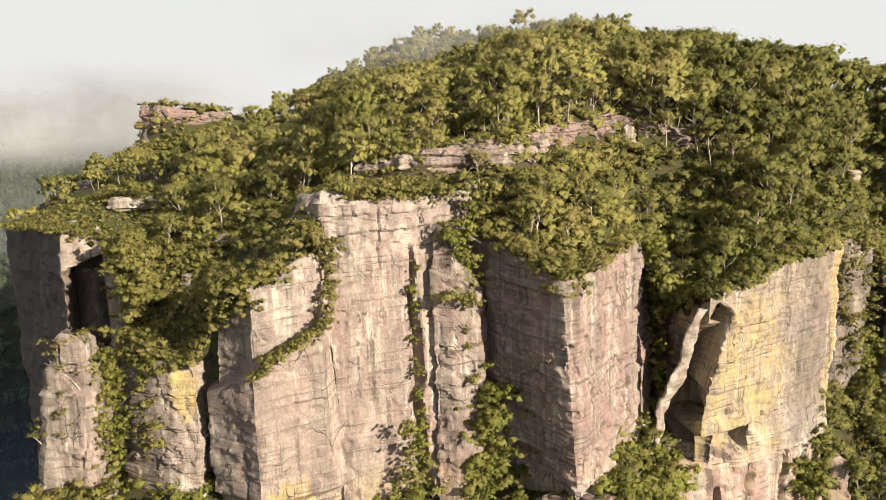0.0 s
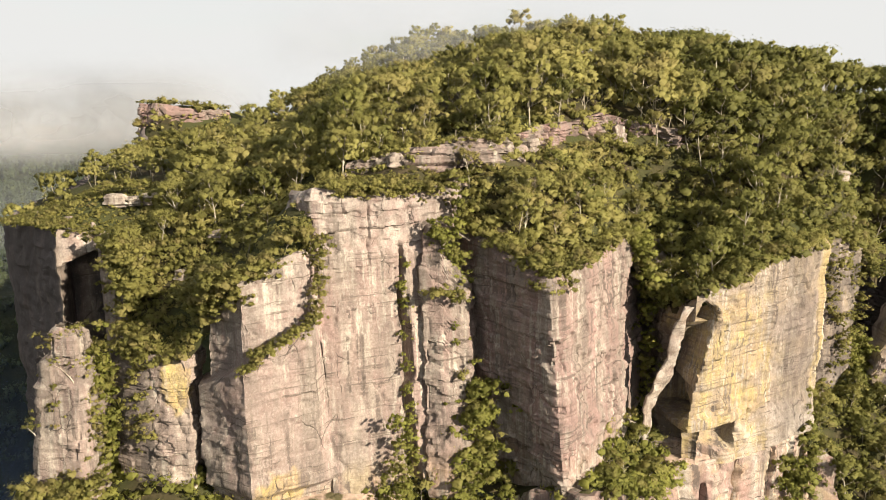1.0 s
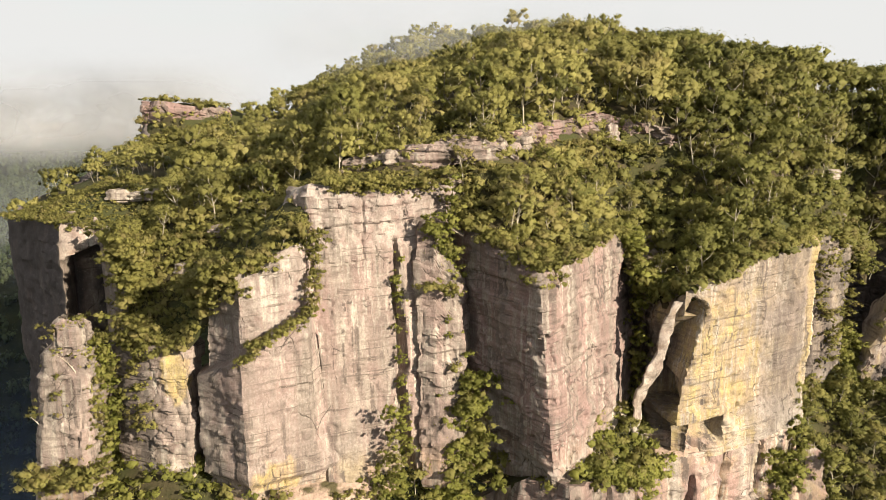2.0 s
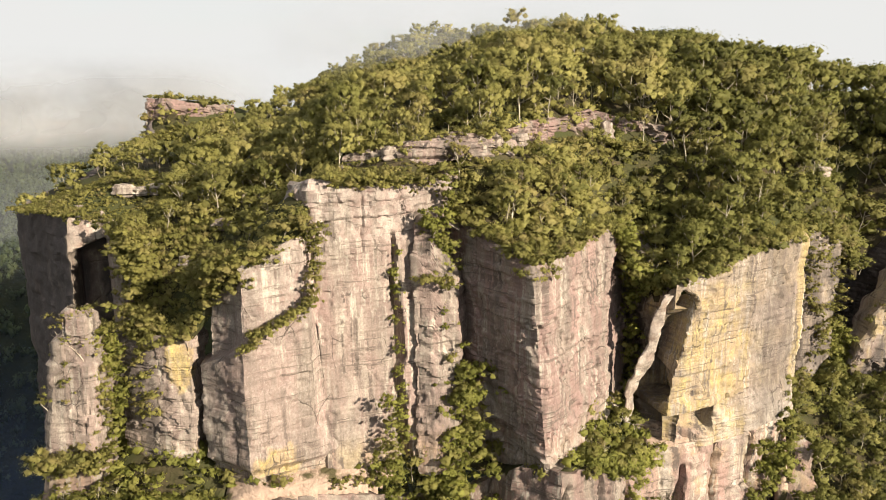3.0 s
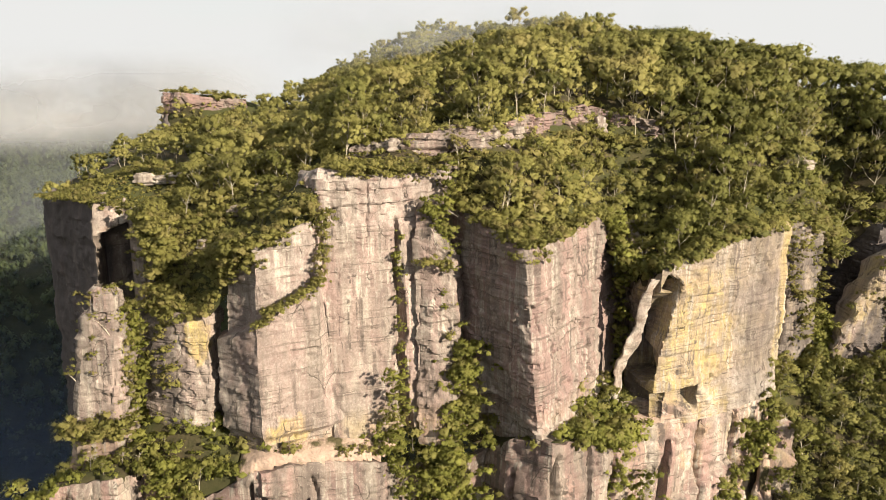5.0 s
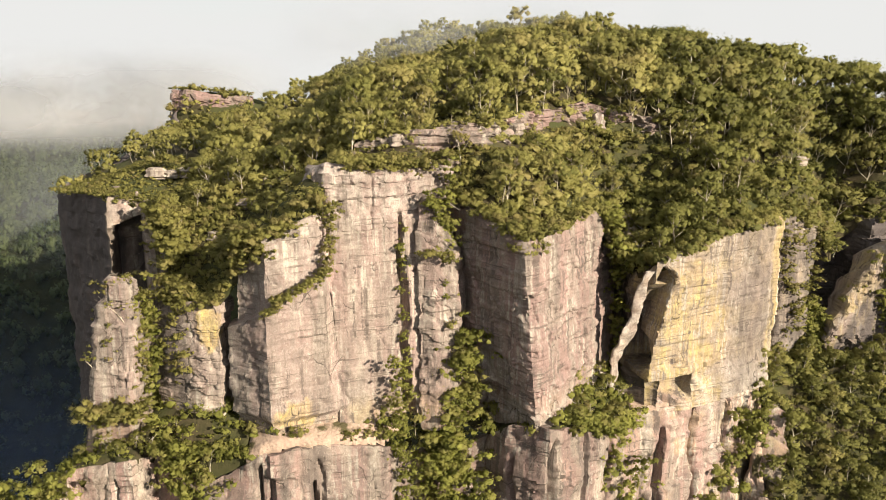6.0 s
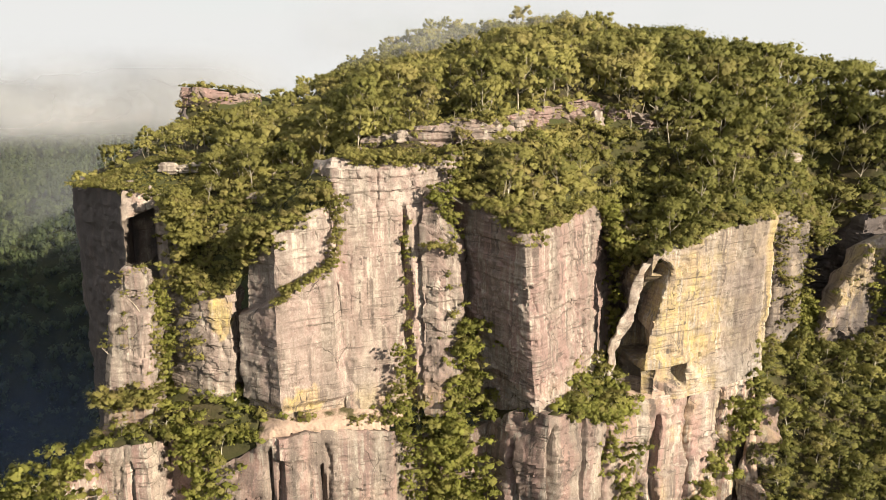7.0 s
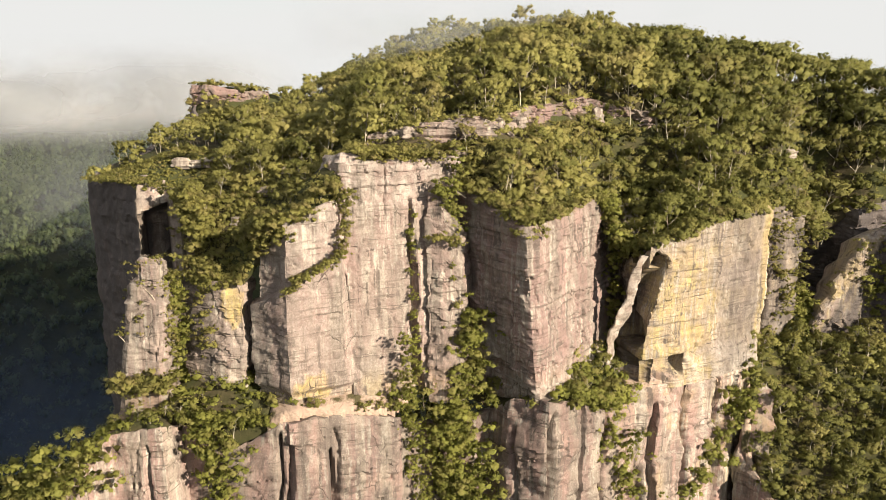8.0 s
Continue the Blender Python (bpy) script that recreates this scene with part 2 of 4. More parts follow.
    scale = fbm(P / np.array([10.0, 10.0, 7.5]), 4, seed + 2)
    out += joints * (0.55 * smooth(scale, 0.47, 0.485) + 0.65 * smooth(scale, 0.57, 0.585))
    chip = fbm(P / np.array([4.2, 4.2, 2.4]), 4, seed + 6)
    out -= 0.34 * smooth(chip, 0.55, 0.575)
    # level beds of uneven thickness, proud or set back, fading along the wall
    for h, amp in ((6.1, 0.55), (2.3, 0.28), (0.9, 0.17)):
        q = s / h + 0.35 * hash01(np.floor(s / (3 * h)), np.int64(seed + 8))
        k = np.floor(q)
        f = q - k
        along_ = vnoise(np.stack([u / 17.0, k * 3.7, 0 * u], -1), seed + 3 + int(10 * h))
        out += beds * amp * (along_ - 0.5) * 2
        out -= beds * (0.25 + 0.35 * amp) * np.exp(-(np.minimum(f, 1 - f) * h / 0.24) ** 2) * smooth(vnoise(np.stack([u / 8.0, k * 5.1, 0 * u], -1), seed + 9), 0.45, 0.62)
    # upright cracks that wander
    for wide, deep, m in ((11.0, 0.6, 13), (6.5, 0.4, 17)):
        w = vnoise(np.stack([u / wide, z / 34.0, 0 * u + 0.5], -1), seed + m) + 0.20 * vnoise(np.stack([u / 3.0, z / 5.0, 0 * u], -1), seed + m + 1)
        out -= joints * deep * np.exp(-((w - 0.55) / 0.016) ** 2) * smooth(vnoise(P / 8.0, seed + m + 2), 0.42, 0.58)
    out += 0.38 * (fbm(P / 1.7, 3, seed + 21) - 0.5)
    return out * rough


def cliff(name, st, seed, label, rough=1.0, beds=1.0, lean=(0.0, 0.0), step=0.42, rows=0.38, shape=None, stains=None, crown=1.4, closed=False, taper=None, joints=1.0):
    """A rock face over a plan of stations. Returns the object and the line of its brow."""
    if closed:
        st = st + [st[0]]
    Q, N, us = resample(st, step)
    if closed:
        Q, N, us = Q[:-1], N[:-1], us[:-1]
    nu = len(us)
    nv = int(np.ceil((Q[:, 2] - Q[:, 3]).max() / rows)) + 1
    tv = np.linspace(0, 1, nv)
    top = Q[:, 2] + 1.6 * (fbm(xyz(us / 4.0, 0 * us, 0 * us), 3, seed + 60) - 0.5)
    Z = Q[:, 3][:, None] + (top - Q[:, 3])[:, None] * tv[None]
    X, Y = np.repeat(Q[:, :1], nv, 1), np.repeat(Q[:, 1:2], nv, 1)
    U = np.repeat(us[:, None], nv, 1)
    P = xyz(X, Y, Z).reshape(-1, 3)
    d = rock_relief(P, U.ravel(), seed, rough, beds, joints).reshape(nu, nv)
    below = top[:, None] - Z
    d -= crown * np.clip(1 - below / 2.6, 0, 1) ** 2
    if shape:
        d += shape(X, Y, Z, U)
    if taper:
        c = Q[:, :2].mean(0)
        sc = taper(tv)[None]
        X, Y = c[0] + (X - c[0]) * sc, c[1] + (Y - c[1]) * sc
    rise = Z - Q[:, 3][:, None]
    X, Y = X + N[:, :1] * d + lean[0] * rise, Y + N[:, 1:] * d + lean[1] * rise
    brow = list(zip(X[:, -1], Y[:, -1], Z[:, -1]))
    if not closed:
        # the top folds back under the turf
        back = np.array([[1.5, -0.3], [4.0, -1.0], [8.0, -3.5]])
        X = np.concatenate([X, X[:, -1:] - N[:, :1] * back[None, :, 0]], 1)
        Y = np.concatenate([Y, Y[:, -1:] - N[:, 1:] * back[None, :, 0]], 1)
        Z = np.concatenate([Z, Z[:, -1:] + back[None, :, 1]], 1)
    V = xyz(X, Y, Z).reshape(-1, 3)
    F = grid_faces(nu, X.shape[1], closed)
    at = {k: np.zeros(len(V)) for k in ("ochre", "pink", "dark", "pale")}
    at["pink"] += 0.6
    if stains:
        for k, val in stains(V[:, 0], V[:, 1], V[:, 2]).items():
            at[k] = np.clip(val, 0, 1)
    me = mesh_of(name, V, F, ROCK, False, at, sharp=38)
    ob = tagged(new(name, me), label, "cliff", "", "structure")
    return ob, brow


def blob(V, c, r, seed, soft=0.35):
    """A ragged patch of 1 round c, with radii r."""
    q = (V - np.array(c)) / np.array(r)
    return np.clip((1 + 1.1 * (fbm(V / 2.5, 3, seed) - 0.5) - np.sqrt((q ** 2).sum(-1))) / soft, 0, 1)


def smooth(x, a, b):
    t = np.clip((x - a) / (b - a), 0, 1)
    return t * t * (3 - 2 * t)


# ---- the upper cliff line, from the western block to the eastern arete ----
def foot_band(x, y, z, lo=19, hi=27):
    """Fresh pink and ochre rock along the foot of the upper wall."""
    V = xyz(x, y, z)
    zz = z + 6 * (fbm(V / 9.0, 3, 70) - 0.5)
    return smooth(zz, hi, lo)


def stain_plain(x, y, z):
    V = xyz(x, y, z)
    return {"ochre": 0.55 * foot_band(x, y, z) * fbm(V / 5, 3, 71), "pink": 0.5 + 0.5 * foot_band(x, y, z), "dark": 0.35 + 0 * z}


def stain_centre(x, y, z):
    out = stain_plain(x, y, z)
    out["pale"] = 0.5 * smooth(z + 8 * (fbm(xyz(x, y, z) / 7.0, 3, 76) - 0.5), 62, 72)
    out["dark"] = 0.15 + 0 * z
    return out


def stain_shade_prow(x, y, z):
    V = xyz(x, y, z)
    # dark rises on the west face: its shade is put into the colour
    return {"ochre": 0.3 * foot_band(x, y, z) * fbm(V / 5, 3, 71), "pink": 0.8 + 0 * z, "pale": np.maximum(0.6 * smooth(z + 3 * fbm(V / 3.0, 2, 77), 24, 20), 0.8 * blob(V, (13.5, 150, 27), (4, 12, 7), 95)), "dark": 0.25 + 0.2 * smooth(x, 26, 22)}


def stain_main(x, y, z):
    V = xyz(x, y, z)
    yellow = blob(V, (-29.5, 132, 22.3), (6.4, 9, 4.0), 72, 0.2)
    # darker on the narrow western face, pinker to the east
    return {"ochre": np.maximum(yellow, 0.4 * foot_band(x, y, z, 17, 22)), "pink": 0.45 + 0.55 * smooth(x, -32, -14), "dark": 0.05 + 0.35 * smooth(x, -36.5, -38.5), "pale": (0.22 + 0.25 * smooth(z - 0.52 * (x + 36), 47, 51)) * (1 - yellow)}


def stain_shade_west(x, y, z):
    # shade of the western face put into the colour; the sunlit face is paler
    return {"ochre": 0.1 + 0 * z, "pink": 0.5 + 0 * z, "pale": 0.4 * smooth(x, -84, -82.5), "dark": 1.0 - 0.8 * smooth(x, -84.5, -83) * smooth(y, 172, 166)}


def stain_far(x, y, z):
    return {"ochre": 0 * z, "pink": 1.0 + 0 * z, "dark": 0.35 + 0 * z}


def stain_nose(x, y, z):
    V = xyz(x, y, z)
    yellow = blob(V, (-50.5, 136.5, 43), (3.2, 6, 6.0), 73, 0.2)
    # darker towards the western end
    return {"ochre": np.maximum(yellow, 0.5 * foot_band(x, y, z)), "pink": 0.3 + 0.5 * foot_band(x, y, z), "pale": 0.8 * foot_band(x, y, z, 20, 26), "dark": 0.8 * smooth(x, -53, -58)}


def stain_shade_east(x, y, z):
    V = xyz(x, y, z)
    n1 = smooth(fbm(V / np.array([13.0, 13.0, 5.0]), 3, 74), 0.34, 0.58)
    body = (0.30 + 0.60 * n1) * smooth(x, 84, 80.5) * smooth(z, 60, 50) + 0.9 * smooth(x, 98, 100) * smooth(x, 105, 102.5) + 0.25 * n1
    # the last dark term paints the cave's shade onto its walls
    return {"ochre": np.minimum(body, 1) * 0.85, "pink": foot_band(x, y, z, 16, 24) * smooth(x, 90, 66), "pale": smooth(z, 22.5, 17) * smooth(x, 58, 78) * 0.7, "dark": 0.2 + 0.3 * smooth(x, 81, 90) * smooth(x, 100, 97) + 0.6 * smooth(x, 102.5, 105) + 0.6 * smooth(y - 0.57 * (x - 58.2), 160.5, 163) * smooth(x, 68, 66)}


def stain_shade_arete(x, y, z):
    # dark east of the ridge line: shade put into the colour
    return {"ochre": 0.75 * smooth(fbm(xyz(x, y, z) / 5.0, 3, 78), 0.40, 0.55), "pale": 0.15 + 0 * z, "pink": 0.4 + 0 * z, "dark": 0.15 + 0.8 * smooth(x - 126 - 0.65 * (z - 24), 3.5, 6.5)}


def ledge_cap(X, Y, Z, U):
    """The main block's upper part stands back above a rising ledge."""
    line = 48.5 + 0.52 * (X + 36.0)
    return -2.6 * smooth(Z, line - 0.5, line + 0.6) * smooth(X, -20, -23) - 1.5 * smooth(Z, 22.5, 20.5) - 0.14 * np.clip(Z - 17, 0, 60) * smooth(X, -23.5, -19.5)


def crack(X, Y, Z, U):
    """A bushy chimney that widens downwards, ledges near the brow and a thin crack."""
    V = xyz(X, Y, Z).reshape(-1, 3)
    wob = 2.2 * (fbm(xyz(0 * Z, 0 * Z + 2.0, Z / 7.0).reshape(-1, 3), 3, 88).reshape(Z.shape) - 0.5)
    w = (0.35 + 0.75 * smooth(Z, 60, 30)) * (0.5 + fbm(xyz(0 * Z, 0 * Z + 9.0, Z / 4.0).reshape(-1, 3), 2, 89).reshape(Z.shape))
    zj = Z + 4.0 * (fbm(xyz(X / 5.0, Y / 5.0, Z / 8.0).reshape(-1, 3), 3, 87).reshape(Z.shape) - 0.5)
    lip = 0.5 * smooth(zj, 75.0, 75.4) + 0.7 * smooth(zj, 71.4, 71.8) - 0.5 * smooth(zj, 67.0, 67.4) + 0.35 * smooth(zj, 77.4, 77.7)
    broken = 0.45 * (smooth(fbm(V / np.array([3.5, 3.5, 2.2]), 3, 86).reshape(Z.shape), 0.46, 0.52) - 0.5) * smooth(Z, 62, 72)
    return lip + broken - 3.4 * smooth(np.abs(X + 4.3 + wob), 1.6 * w, 0.7 * w) * smooth(Z, 70, 62) - 0.6 * np.exp(-((X + 10.5 - wob) / 0.28) ** 2) * smooth(Z, 58, 66)


def recess(X, Y, Z, U):
    """Hollows under the western block's brow, either side of a column. Their depth stands in for a cast shadow."""
    hollow = smooth(X, -83.3, -82.8) * smooth(X, -75.9, -76.5) + smooth(X, -73.2, -72.6)
    line = 64.0 + 0.45 * (X + 76) + 3.5 * smooth(X, -74, -72)
    return np.where(Y < 170, -9.0 * hollow * smooth(Z, line + 0.6, line - 0.8), 0.0)


def slots(X, Y, Z, U):
    """Upright slots and ribs of the lower tier."""
    out = 0 * X
    for k, (c, w, deep) in enumerate([(-38.2, 0.7, 3.0), (-35.8, 0.8, 3.0), (-26.4, 1.0, 3.4), (-24.6, 0.5, 1.6), (-70.5, 0.7, 2.5), (21.8, 0.8, 2.5), (31.2, 1.9, 3.6), (47.4, 0.9, 2.8), (62.6, 1.7, 3.4), (73.0, 0.9, 3.2), (84.6, 0.7, 2.6), (90.5, 0.6, 2.6)]):
        bend = 1.5 * (vnoise(xyz(Z / 7.0, 0 * Z + k, 0 * Z).reshape(-1, 3), 85).reshape(Z.shape) - 0.5)
        wide = w * (0.55 + 0.7 * vnoise(xyz(Z / 6.0, 0 * Z + 3 * k, 0 * Z).reshape(-1, 3), 86).reshape(Z.shape))
        head = 14 - 3 * (k % 3)
        wedge = smooth(Z, head, head - 12)
        out -= 0.85 * deep * np.exp(-((X - c + bend) / (0.42 + 0.35 * wedge * wide)) ** 2) * smooth(Z, head, head - 3)
    # bays that stand forward or back, and a pale ledge low on the eastern side
    out += 1.5 * (smooth(X, -36, -35.6) - smooth(X, -26.6, -26.2)) + 1.2 * (smooth(X, 40, 40.5) - smooth(X, 47, 47.6)) - 0.9 * (smooth(X, 79.0, 79.3) - smooth(X, 85, 85.5))
    edge_ = -8.5 + 0.32 * (X - 72)
    out += 2.2 * smooth(Z, edge_ + 0.4, edge_ - 0.8) * smooth(X, 58, 62) * smooth(X, 95, 90)
    return out


def undercut(X, Y, Z, U):
    V = xyz(X, Y, Z).reshape(-1, 3)
    low = 18.5 + 0.6 * np.clip(27.5 - X, 0, 9) + 3.0 * (fbm(V / 4.0, 3, 83).reshape(X.shape) - 0.5)
    block = blob(V, (15.0, 152, 27.0), (2.6, 9, 6.5), 94, 0.5).reshape(X.shape)
    return 2.2 * block - 2.8 * smooth(Z, low + 0.5, low - 0.2) * smooth(X, 13, 16) * smooth(X, 36, 30)


def cave(X, Y, Z, U):
    """A tall hollow under an arch that leans east, a thin fin on its western side, and the bluff's ribs."""
    V = xyz(X, Y, Z).reshape(-1, 3)
    wild = lambda r, o, k: fbm(V / r, o, k).reshape(X.shape)
    jag = 1.4 * (wild(3.0, 3, 93) - 0.5)
    left = np.interp(Z, [22, 28, 33, 38, 46, 52], [50.0, 51.0, 52.6, 54.2, 57.0, 60.5]) + jag
    right = np.interp(Z, [22, 25, 28, 34, 40, 46, 49, 51, 52.4], [57.6, 57.8, 58.4, 59.6, 61.2, 62.8, 63.3, 62.4, 60.0]) + 0.8 * jag
    face = (Y < 172) & (X > 51.2)
    hollow = smooth(X - left, 0.0, 0.5) * smooth(right - X, 0.0, 0.5) * smooth(Z, 22.6, 23.2) * smooth(Z, 52.4, 51.8)
    deep = 5.0 + 4 * wild(5.0, 2, 80) + 2.6 * wild(1.8, 3, 92)
    arch = 0.9 * np.exp(-(((X - right - 0.8) / 0.9) ** 2)) * smooth(Z, 40, 45) * smooth(Z, 54, 51)
    fin = -0.09 * np.clip(Z - 22, 0, 30) * smooth(X, 57.5, 55)
    # a slab roofs the low hollow under the cave
    slab = 0.8 * smooth(Z, 20.9, 21.3) * smooth(Z, 25.0, 22.0) * smooth(X, 54, 58) * smooth(X, 74, 66) - 4.4 * smooth(Z, 20.8 + 0.6 * jag, 20.3 + 0.6 * jag) * smooth(X, 54, 57) * np.maximum(smooth(X, 71.2, 70.2) * smooth(Z, 13, 17), smooth(X, 69, 62))
    notch = -0.7 * np.exp(-((X - 65 + 0.5 * (Z - 25)) / 2.2) ** 2) * smooth(Z, 24.3, 24.9) * smooth(Z, 28.0, 25.5)
    ter = np.floor(7 * np.clip((20.8 - Z) / 9.5, 0, 1) + 1.6 * wild(4.0, 3, 84) - 0.8) / 7
    shelf = 1.2 * np.clip(ter, 0, 1) * smooth(X, 57, 61) * smooth(X, 101, 98) + 1.6 * smooth(Z, 23, 15) * smooth(X, 74, 86) * smooth(X, 101, 97)
    # the face steps back to the east, where its edge catches the sun
    steps = -1.3 * smooth(X - 0.05 * (Z - 30), 81.2, 81.7) * smooth(X, 96, 88) - 0.6 * smooth(X - 0.05 * (Z - 30), 76.8, 77.1) * smooth(X, 81, 79) * smooth(Z, 34, 38)
    gap = X - 103.4 - 0.3 * np.sin(Z / 4.0)
    rib = 0.9 * np.exp(-((X - 100.4) / 0.8) ** 2) * smooth(Z, 17, 26) - 4.2 * np.exp(-(gap / (0.35 + 0.6 * smooth(Z, 50, 34))) ** 2) * smooth(Z, 54, 46) * smooth(Z, 17, 21)
    return rib + steps + shelf + slab + arch + fin + np.where(face, notch - deep * hollow, 0)


PLAIN = "weathered grey-brown sandstone cliff with streaks and level beds"
UPPER = [
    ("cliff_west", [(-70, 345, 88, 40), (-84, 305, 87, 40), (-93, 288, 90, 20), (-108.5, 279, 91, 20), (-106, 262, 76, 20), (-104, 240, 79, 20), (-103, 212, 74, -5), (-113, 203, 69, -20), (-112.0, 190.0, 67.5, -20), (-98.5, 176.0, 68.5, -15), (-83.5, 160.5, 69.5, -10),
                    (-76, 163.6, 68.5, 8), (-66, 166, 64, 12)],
     21, dict(stains=stain_shade_west, shape=recess, rough=0.65, beds=0.6, step=0.7, rows=0.75), "tall dark sandstone block, its shaded face streaked black"),
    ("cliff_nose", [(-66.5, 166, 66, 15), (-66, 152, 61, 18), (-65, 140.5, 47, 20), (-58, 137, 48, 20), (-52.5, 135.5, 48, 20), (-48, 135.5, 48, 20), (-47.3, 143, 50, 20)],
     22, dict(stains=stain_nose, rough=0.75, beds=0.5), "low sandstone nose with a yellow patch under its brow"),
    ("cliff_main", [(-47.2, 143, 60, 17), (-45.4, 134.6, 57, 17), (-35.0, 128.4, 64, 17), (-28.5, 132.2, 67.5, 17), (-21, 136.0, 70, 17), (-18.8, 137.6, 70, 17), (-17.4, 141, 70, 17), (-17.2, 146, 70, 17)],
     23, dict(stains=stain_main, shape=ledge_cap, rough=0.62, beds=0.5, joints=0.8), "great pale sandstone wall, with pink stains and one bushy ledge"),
    ("cliff_centre", [(-26, 142, 79, 17), (-20.5, 136.8, 80, 17), (-12.5, 139.4, 79.5, 17), (-6.2, 142.0, 79, 17), (3.2, 146.6, 79, 17), (8, 150.5, 78.5, 17), (9.8, 155.5, 78, 17), (9.0, 164, 77, 17)],
     24, dict(stains=stain_centre, shape=crack, lean=(-0.05, 0.14), rough=0.6, beds=0.55, joints=0.8), "tall pale cliff that leans back, split by a bushy crack"),
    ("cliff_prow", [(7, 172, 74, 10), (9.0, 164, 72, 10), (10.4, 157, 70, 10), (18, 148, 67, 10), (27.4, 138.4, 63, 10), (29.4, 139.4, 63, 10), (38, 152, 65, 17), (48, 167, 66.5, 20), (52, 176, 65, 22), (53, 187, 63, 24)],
     25, dict(stains=stain_shade_prow, shape=undercut, rough=0.78, beds=0.7, joints=1.2, lean=(-0.085, 0.03)), "prow of sandstone with one shaded face and one sunlit"),
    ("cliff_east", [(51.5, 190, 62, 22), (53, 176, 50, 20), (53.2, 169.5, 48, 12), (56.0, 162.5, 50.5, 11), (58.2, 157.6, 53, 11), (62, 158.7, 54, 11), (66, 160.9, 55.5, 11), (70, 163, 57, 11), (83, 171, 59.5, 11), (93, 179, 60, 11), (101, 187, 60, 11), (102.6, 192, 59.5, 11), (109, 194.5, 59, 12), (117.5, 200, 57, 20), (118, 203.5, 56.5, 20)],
     26, dict(stains=stain_shade_east, shape=cave, rough=0.6), "golden sandstone bluff with a dark arched cave"),
    # takes the western near-black too, which paints this recess's shade
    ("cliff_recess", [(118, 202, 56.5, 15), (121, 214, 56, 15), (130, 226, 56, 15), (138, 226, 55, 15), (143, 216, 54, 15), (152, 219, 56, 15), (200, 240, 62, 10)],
     27, dict(stains=stain_shade_west, step=0.6, rows=0.6), PLAIN),
    # last four stations: a buttress out of view, added to shade the wall
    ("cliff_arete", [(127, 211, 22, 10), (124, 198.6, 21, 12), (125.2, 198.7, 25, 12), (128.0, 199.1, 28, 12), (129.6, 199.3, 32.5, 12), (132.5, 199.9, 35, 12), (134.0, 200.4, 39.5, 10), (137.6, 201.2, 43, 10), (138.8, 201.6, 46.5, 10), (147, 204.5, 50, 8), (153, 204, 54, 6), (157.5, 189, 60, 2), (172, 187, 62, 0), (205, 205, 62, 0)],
     28, dict(stains=stain_shade_arete, rough=0.75, beds=0.5, joints=1.3), "stepped sandstone arete catching the low sun"),
]
brows = {}
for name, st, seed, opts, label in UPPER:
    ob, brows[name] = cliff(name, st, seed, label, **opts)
cliff("cliff_pillar", [(-2.0, 151, 74, 14), (-1.2, 142.6, 71, 14), (2.6, 141.8, 70, 14), (4.2, 142.3, 66.5, 14), (8.0, 144.6, 61, 14), (9.6, 152, 58, 14)], 29, "slender sandstone pillar beside a bushy crack",
      stains=stain_plain, lean=(-0.02, 0.15), rough=0.8, beds=0.6, crown=2.6)
cliff("cliff_pinnacle", [(-81.0, 140, 55, 10), (-80.3, 133.6, 55, 10), (-78.9, 132.4, 55, 10), (-71.1, 132.4, 55, 10), (-69.5, 133.8, 55, 10), (-69.1, 140, 55, 10), (-71.5, 142.5, 55, 10), (-78.5, 142.5, 55, 10)], 30,
      "pointed sandstone pinnacle with ledges and scrub", stains=stain_plain, closed=True, crown=0.0, rough=0.7, beds=0.5, joints=1.3, lean=(0.10, 0.0),
      taper=lambda t: np.interp(t, [0, 0.3, 0.66, 0.75, 0.765, 0.86, 0.875, 0.965, 1], [1.25, 1.08, 0.97, 0.94, 0.80, 0.76, 0.62, 0.54, 0.25]))



def fin(name, spine, label, seed):
    """A thin upright flake along a spine of (x, y, z, width), weathered and holed at its edges."""
    S = np.array(spine, float)
    zs = np.arange(S[0, 2], S[-1, 2], 0.35)
    cx, cy, w = (np.interp(zs, S[:, 2], S[:, k]) for k in (0, 1, 3))
    ring = np.linspace(0, 2 * np.pi, 18, endpoint=False)
    sq = lambda a: np.sign(a) * np.abs(a) ** 0.6
    across, deep = sq(np.cos(ring)), sq(np.sin(ring))
    wide = w[None] * (0.45 + 1.0 * fbm(xyz(zs / 3.0, 0 * zs, 0 * zs), 3, seed))[None]
    X = cx[None] + 0.5 * across[:, None] * wide * 0.95 - 0.25 * deep[:, None] * 0.4
    Y = cy[None] + 0.5 * across[:, None] * wide * 0.30 + 0.45 * deep[:, None]
    V = xyz(X, Y, np.repeat(zs[None], len(ring), 0)).reshape(-1, 3)
    V[:, :2] += 1.7 * (np.stack([fbm(V / 2.6, 3, seed + 1), fbm(V / 2.6, 3, seed + 2)], -1) - 0.5)
    at = {"ochre": 0.25 * fbm(V / 3.0, 2, seed + 3), "pink": 0.2 + 0 * V[:, 0], "dark": 0 * V[:, 0], "pale": 0.75 * smooth(fbm(V / 2.0, 3, seed + 4), 0.35, 0.5)}
    return tagged(new(name, mesh_of(name, V, grid_faces(len(ring), len(zs), True), ROCK, False, at, sharp=38)), label, "cliff", "", "structure")


fin("cliff_fin", [(49.2, 161.0, 17, 2.4), (49.5, 160.8, 25, 2.2), (50.5, 160.4, 29, 3.2), (52.5, 159.8, 34, 4.2), (54.0, 159.2, 39, 3.2), (54.6, 158.8, 44, 3.8), (55.8, 158.4, 48.4, 2.8), (57.2, 158.4, 51.0, 2.2)],
